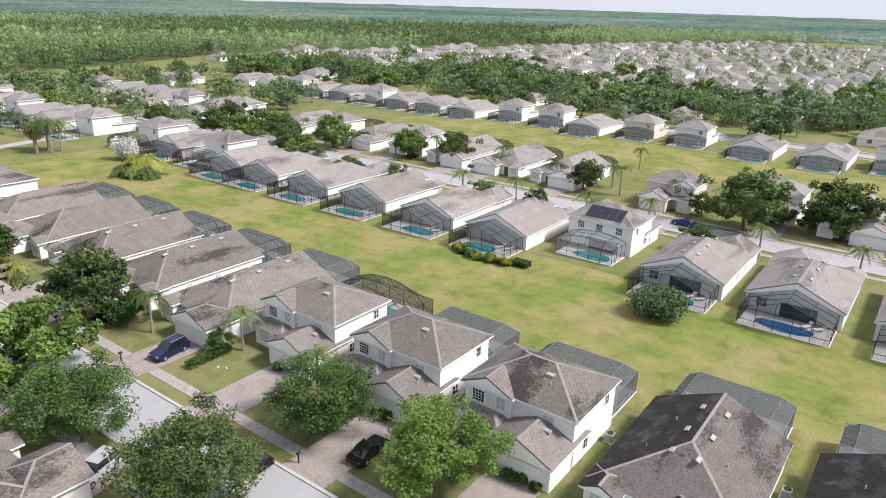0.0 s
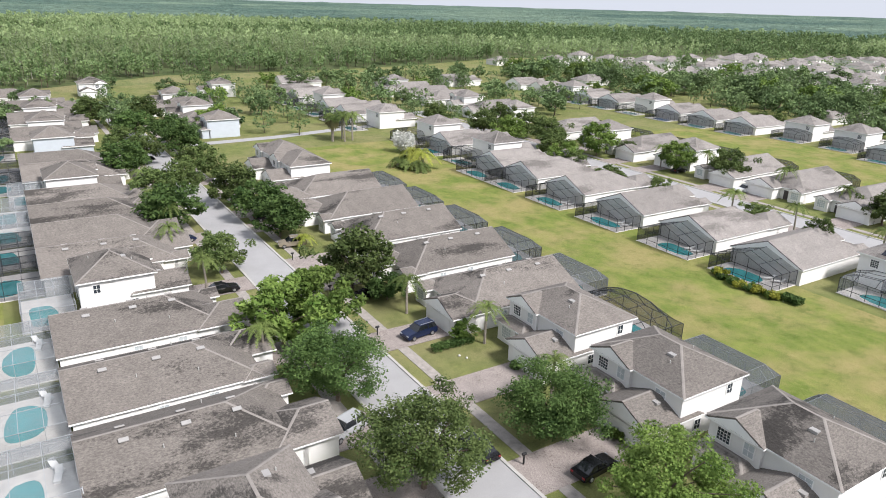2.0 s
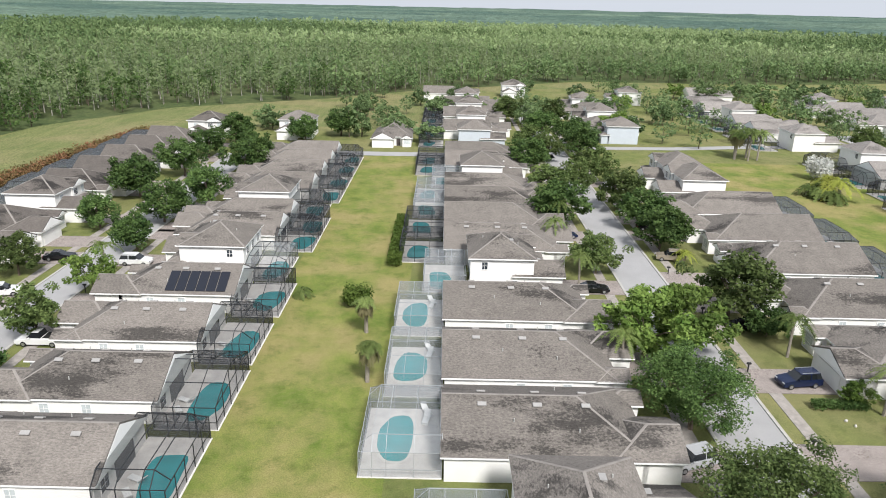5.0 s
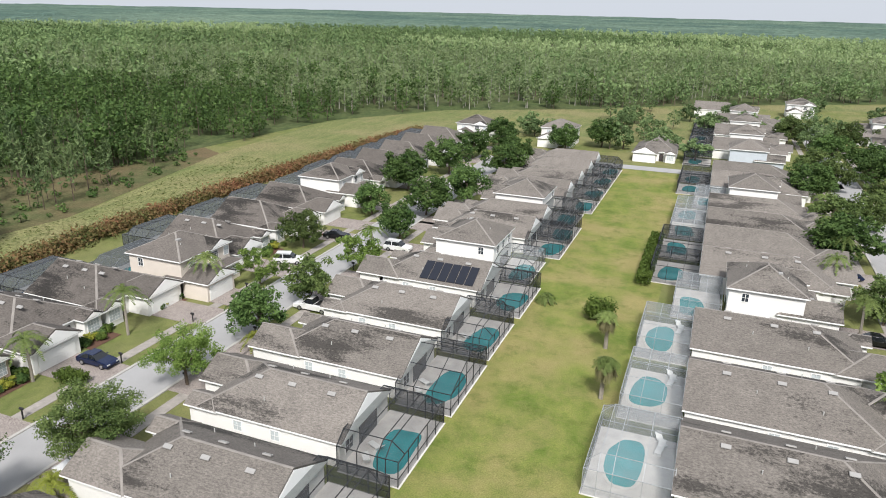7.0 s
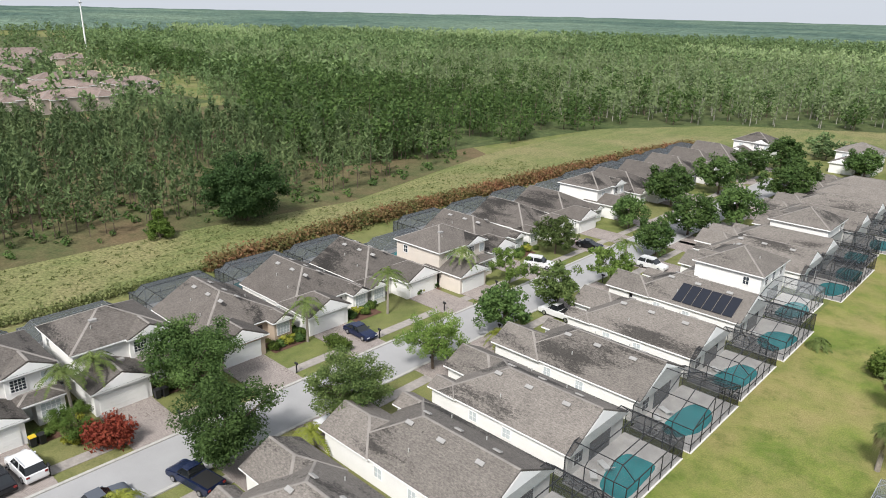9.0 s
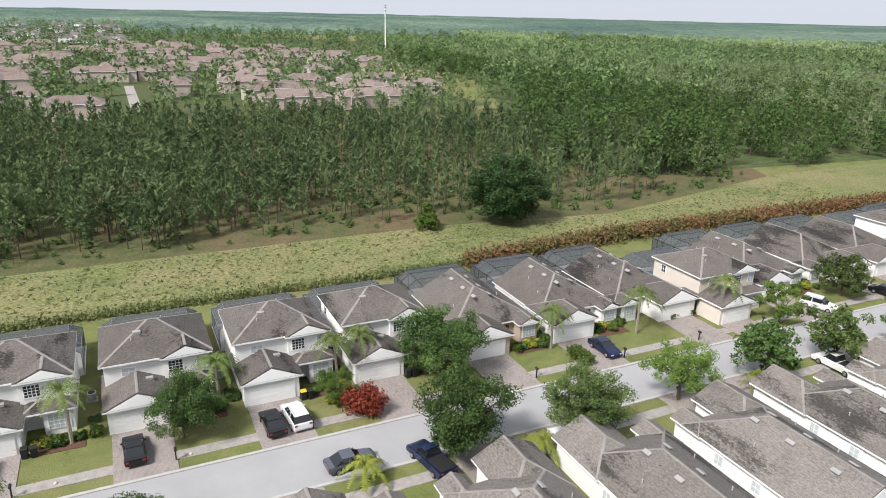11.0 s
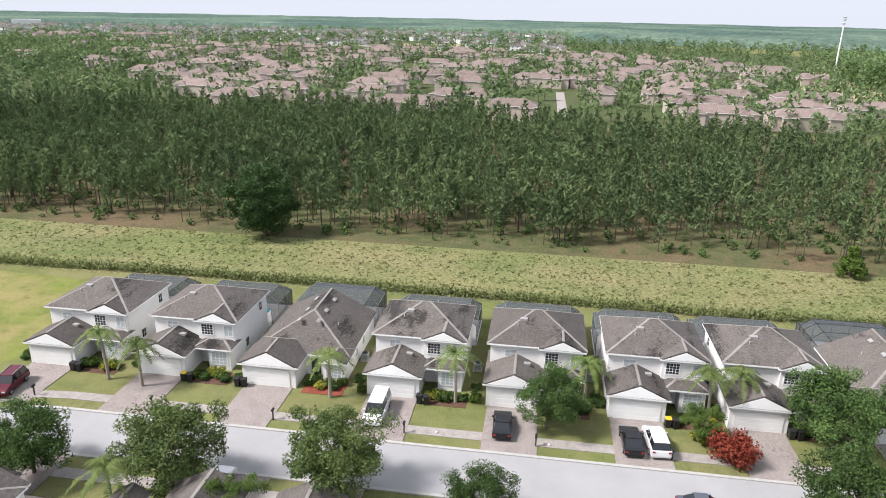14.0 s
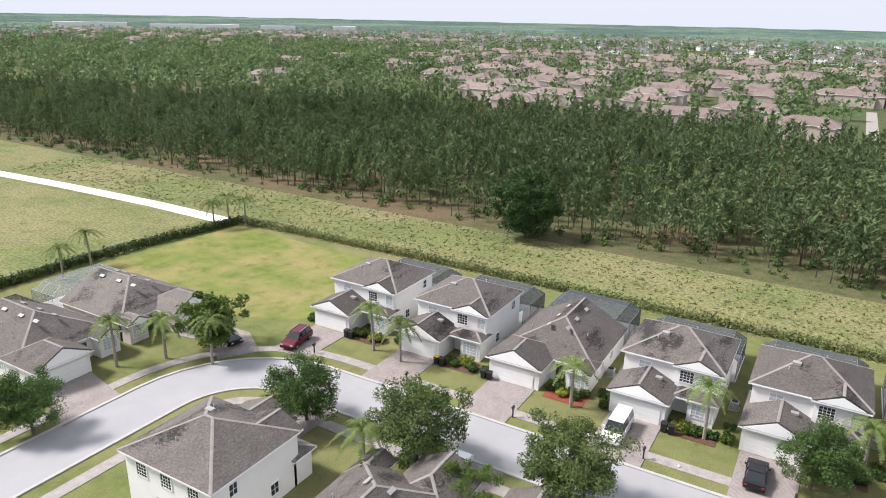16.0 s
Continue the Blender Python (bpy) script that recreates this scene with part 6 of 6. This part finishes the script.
# ---- cars: nose towards +x, standing on the ground ----
def car(kind, paint, label):
    ob = empty("car", label, "car", "parked cars")
    L, W, belt, top = {"sedan": (4.75, 1.84, 0.95, 1.45), "suv": (4.8, 1.92, 1.10, 1.75), "van": (5.3, 1.98, 1.12, 1.95), "pickup": (5.7, 2.0, 1.12, 1.85)}[kind]
    h, w = L / 2, W / 2
    nose, tail = belt - 0.2, belt - (0.03 if kind != "sedan" else 0.06)
    side = [(-h, 0.42), (-h + 0.05, tail), (-h * 0.55, belt), (h * 0.42, belt), (h * 0.85, nose + 0.04), (h, nose - 0.14), (h, 0.36), (h - 0.1, 0.26), (-h + 0.1, 0.26)]
    n = len(side)
    v, f = [], []
    for s, k in ((-1, 0.97), (-1, 1.0), (1, 1.0), (1, 0.97)):
        e = 0.0 if k == 1.0 else 0.05
        v += [(x * (1 - e * 0.4), s * w * (k if e == 0 else 0.93), z + (-e if z > 0.6 else e) * 0.0) for x, z in side] if k == 1.0 else []
    for i in range(n):
        j = (i + 1) % n
        f.append((i, n + i, n + j, j))
    f += [tuple(range(n)), tuple(range(2 * n - 1, n - 1, -1))]
    me = bpy.data.meshes.new("body")
    bm = bmesh.new()
    vs = [bm.verts.new(p) for p in v]
    for q in f:
        bm.faces.new([vs[i] for i in q])
    bmesh.ops.recalc_face_normals(bm, faces=bm.faces[:])
    bmesh.ops.bevel(bm, geom=bm.edges[:], offset=0.07, segments=2, affect='EDGES')
    part("body", bm, paint, ob)
    r0, r1 = {"sedan": (-h * 0.78, h * 0.42), "suv": (-h * 0.95, h * 0.46), "van": (-h * 0.97, h * 0.62), "pickup": (-h * 0.12, h * 0.5)}[kind]
    t0, t1 = {"sedan": (-h * 0.42, h * 0.06), "suv": (-h * 0.82, h * 0.14), "van": (-h * 0.92, h * 0.34), "pickup": (-h * 0.04, h * 0.22)}[kind]
    bm = bmesh.new()
    ww, wt = w * 0.93, w * 0.76
    lo = [bm.verts.new(p) for p in ((r0, -ww, belt - 0.06), (r1, -ww, belt - 0.06), (r1, ww, belt - 0.06), (r0, ww, belt - 0.06))]
    hi = [bm.verts.new(p) for p in ((t0, -wt, top - 0.05), (t1, -wt, top - 0.05), (t1, wt, top - 0.05), (t0, wt, top - 0.05))]
    for i in range(4):
        bm.faces.new([lo[i], lo[(i + 1) % 4], hi[(i + 1) % 4], hi[i]])
    bm.faces.new(hi)
    bmesh.ops.bevel(bm, geom=bm.edges[:], offset=0.04, segments=1, affect='EDGES')
    part("glazing", bm, "car_glass", ob)
    bm = bmesh.new()
    box(bm, t0 - 0.03, t1 + 0.05, -wt - 0.02, wt + 0.02, top - 0.06, top + 0.01, 0.03)
    part("car_roof", bm, paint, ob)
    for x in ((t0 + t1) / 2,) if kind != "pickup" else ():
        bm = bmesh.new()
        for s in (-1, 1):
            bar(bm, (x, s * ww, belt - 0.03), (x, s * wt, top - 0.03), 0.09)
        part("pillar", bm, paint, ob)
    if kind == "pickup":
        boxed("load_bed", (-h + 0.15, -h * 0.16, -w * 0.84, w * 0.84, belt - 0.02, belt + 0.015), "black", ob)
    if kind == "suv":
        bm = bmesh.new()
        for s in (-1, 1):
            bar(bm, (t0 + 0.1, s * wt * 0.92, top + 0.06), (t1 - 0.1, s * wt * 0.92, top + 0.06), 0.05)
        part("roof_rail", bm, "steel", ob)
    for x in (-h * 0.6, h * 0.62):
        for s in (-1, 1):
            bm = bmesh.new()
            bmesh.ops.create_cone(bm, cap_ends=True, segments=18, radius1=0.34, radius2=0.34, depth=0.24, matrix=pose(x, s * (w - 0.09), 0.34, 90, 0, 0))
            wheel = part("wheel", bm, "tyre", ob)
            bm = bmesh.new()
            bmesh.ops.create_cone(bm, cap_ends=True, segments=12, radius1=0.21, radius2=0.19, depth=0.05, matrix=pose(x, s * (w + 0.04), 0.34, 90, 0, 0))
            part("rim", bm, "rim", wheel)
    for s in (-1, 1):
        boxed("headlight", (h - 0.08, h + 0.012, s * w * 0.72 - 0.2, s * w * 0.72 + 0.2, nose - 0.2, nose - 0.06), "lamp_clear", ob, bevel=0.02)
        boxed("tail_light", (-h - 0.012, -h + 0.06, s * w * 0.78 - 0.14, s * w * 0.78 + 0.14, tail - 0.26, tail - 0.06), "lamp_red", ob, bevel=0.02)
        boxed("wing_mirror", (r1 - 0.55, r1 - 0.4, s * (w + 0.08) - 0.1, s * (w + 0.08) + 0.1, belt, belt + 0.16), paint, ob, bevel=0.03)
    return ob


CARS = {"navy_suv": ("suv", "navy", "dark blue estate car on a paver drive"), "black": ("sedan", "black_car", "black saloon car parked on a drive"), "silver": ("suv", "silver", "silver off-road car on a drive"),
        "white": ("suv", "white_car", "white family car parked on a drive"), "van": ("van", "white_car", "white passenger van on a drive"), "maroon": ("suv", "maroon", "dark maroon car on a drive"),
        "blue": ("sedan", "blue", "bright blue saloon parked at the kerb"), "navy": ("sedan", "navy", "dark blue saloon car on a drive"), "gold": ("suv", "gold", "pale gold off-road car on a drive"),
        "pickup": ("pickup", "white_car", "white pick-up truck on a drive"), "navy_pickup": ("pickup", "navy", "dark blue pick-up on a drive"), "grey": ("sedan", "dark_grey", "dark grey saloon car in the street")}


def park(kind, x, y, turn):
    ob = place("car_" + kind, lambda: car(*CARS[kind]), x, y, turn)
    ob.location.z = 0.08 if abs(turn - 90) > 10 else 0.035
    return ob


for k, x, y, t in (("navy_suv", 31.8, 64.3, 188), ("black", 31.6, 78.6, 182), ("black", 32.2, 32.4, 5), ("black", 24.6, 40.3, 92), ("silver", 14.7, 49.3, 200), ("white", 136.2, 91.6, 170), ("black", 139.3, 63.6, 0), ("blue", 126.9, 33.6, 85),
                   ("black", 137.9, 112.6, 0), ("gold", 29.5, 104.4, 170), ("navy", 13.4, 115.0, 10), ("black", 13.7, 90.1, 0), ("navy", -71.4, 47.3, 0), ("white", -71.2, 8.8, 184), ("black", -71.0, 6.4, 182), ("navy_pickup", -59.3, 18.4, 190)):
    park(k, x, y, t)
for k, x, y, t in (("white", -56.6, 31.6, 180), ("white", -70.2, 84.4, 20), ("black", -69.7, 98.8, 10), ("white", -56.9, 97.3, 0), ("pickup", -56.9, 70.4, 180), ("black", -71.6, -6.2, 182), ("van", -72.0, -19.2, 0), ("grey", -62.1, 11.6, 92),
                   ("maroon", -70.1, -59.7, 10), ("black", -65.9, -67.6, 80), ("pickup", -57.4, -30.2, 180), ("black", 30.5, 121, 0), ("white", 30, 150, 0), ("navy", 12.5, 140, 0)):
    park(k, x, y, t)


# ---- small things ----
def mailbox():
    ob = empty("mailbox", "dark metal letterbox on a post", "mailbox", "mailboxes")
    boxed("post", (-0.06, 0.06, -0.06, 0.06, 0, 1.1), "black", ob)
    bm = bmesh.new()
    box(bm, -0.28, 0.28, -0.12, 0.12, 1.08, 1.36, 0.07)
    part("box", bm, "black", ob)
    return ob


def bin_(lid):
    ob = empty("wheelie_bin", "black wheeled bin with a yellow lid" if lid == "bin_yellow" else "black wheeled refuse bin by the garage", "bin", "bins")
    bm = bmesh.new()
    vs = box(bm, -0.32, 0.32, -0.3, 0.3, 0.06, 1.0)
    for q in vs[:4]:
        q.co.x *= 0.8
        q.co.y *= 0.8
    part("bin_body", bm, "black", ob)
    boxed("lid", (-0.36, 0.34, -0.33, 0.33, 1.0, 1.08), lid, ob, bevel=0.03)
    for s in (-1, 1):
        bm = bmesh.new()
        bmesh.ops.create_cone(bm, cap_ends=True, segments=10, radius1=0.12, radius2=0.12, depth=0.06, matrix=pose(-0.25, s * 0.27, 0.12, 90, 0, 0))
        part("wheel", bm, "tyre", ob)
    return ob


def cooler():
    ob = empty("air_conditioner", "grey metal air conditioner on a pad", "air conditioner", "air conditioners")
    boxed("pad", (-0.55, 0.55, -0.55, 0.55, 0, 0.1), "kerb", ob)
    boxed("casing", (-0.42, 0.42, -0.42, 0.42, 0.1, 0.95), "steel", ob, bevel=0.05)
    bm = bmesh.new()
    bmesh.ops.create_cone(bm, cap_ends=True, segments=16, radius1=0.34, radius2=0.34, depth=0.04, matrix=pose(0, 0, 0.965))
    part("fan_grille", bm, "black", ob)
    return ob


def lounger():
    ob = empty("sun_lounger", "white sun lounger on the pool deck", "sun lounger", "sun loungers")
    boxed("seat", (-0.9, 0.4, -0.32, 0.32, 0.28, 0.36), "trim", ob, bevel=0.02)
    bm = bmesh.new()
    vs = box(bm, 0.4, 1.0, -0.32, 0.32, 0.28, 0.36)
    for q in vs:
        q.co.z += max(0, q.co.x - 0.4) * 0.75
    part("backrest", bm, "trim", ob)
    for x in (-0.75, 0.3):
        boxed("leg", (x - 0.03, x + 0.03, -0.3, 0.3, 0, 0.28), "trim", ob)
    return ob


W_ROWS = (-56.5, -43, -29.8, -16.2, -3.2, 9.6, 21.6, 35.6, 48.2, 60.2, 71.6, 84)
for i, y in enumerate(W_ROWS):
    place("mailbox", mailbox, -69.2, y + 0.4, 0)
    place("cooler", cooler, -83.5, y + 6.35, 0)
    if i in (0, 1, 2, 3, 4, 5, 6):
        place("bin_a" if i not in (1, 5) else "bin_y", lambda: bin_("black" if i not in (1, 5) else "bin_yellow"), -75.0, y + (0.9 if i != 2 else -6.0), 0)
        place("bin_b", lambda: bin_("black"), -74.9, y + (1.65 if i != 2 else -5.2), 10)
    sheet("planting_bed", rect(-79.2 + (1.4 if i in (2, 7, 8, 9) else 1.8), -74.8, y + 1.3, y + 5.9), 0.05, "mulch" if i == 2 else "brown_mulch", "mulched planting bed in front of a house", "planting bed")
for y in (22.2, 37.6, 52.9, 68, 83.4, 98.9):
    place("mailbox", mailbox, 27.2, y - 1.0, 0)
    place("cooler", cooler, 49.0, y - 7.0, 0)
for y in (41.4, 54.0, 66.6, 79.5):
    place("mailbox", mailbox, -59.4, y + 6.5, 0)
for y in (6.6, -9):
    place("cooler", cooler, 51, y - 7.4, 0)
for y, x in ((47, -34.9), (59.7, -35.2), (72.2, -35.0), (85.4, -35.2), (34.4, -35)):
    for k in (-3.6, -1.6):
        m = place("lounger", lounger, x, y + k, 15 * k)
        m.location.z = 0.1
for y, x in ((52.4, -10), (66, -10), (80.2, -10), (36.6, -5)):
    for k in (3.2, 4.6):
        m = place("lounger", lounger, x, y + k, 25 * k)
        m.location.z = 0.1
for y in (7, 23, 56.6, 72.4, 89.2, 105.6):
    for k in (-4.0, -2.4):
        m = place("lounger", lounger, 90.6, y + k, 12 * k)
        m.location.z = 0.1
# rubble of a felled tree and small stones in the front gardens
for x, y in ((33.4, 57.2), (33.9, 56.3), (-69.8, -12.6), (-69.6, -1.5)):
    bm = bmesh.new()
    bmesh.ops.create_icosphere(bm, subdivisions=2, radius=0.17, matrix=pose(x, y, 0.08))
    for q in bm.verts:
        q.co += Vector((noise.noise(q.co * 3), noise.noise(q.co * 3 + Vector((5, 0, 0))), 0)) * 0.06
    tagged(part("garden_stone", bm, "ball"), "pale rounded stone on a front lawn", "stone", "garden stones")
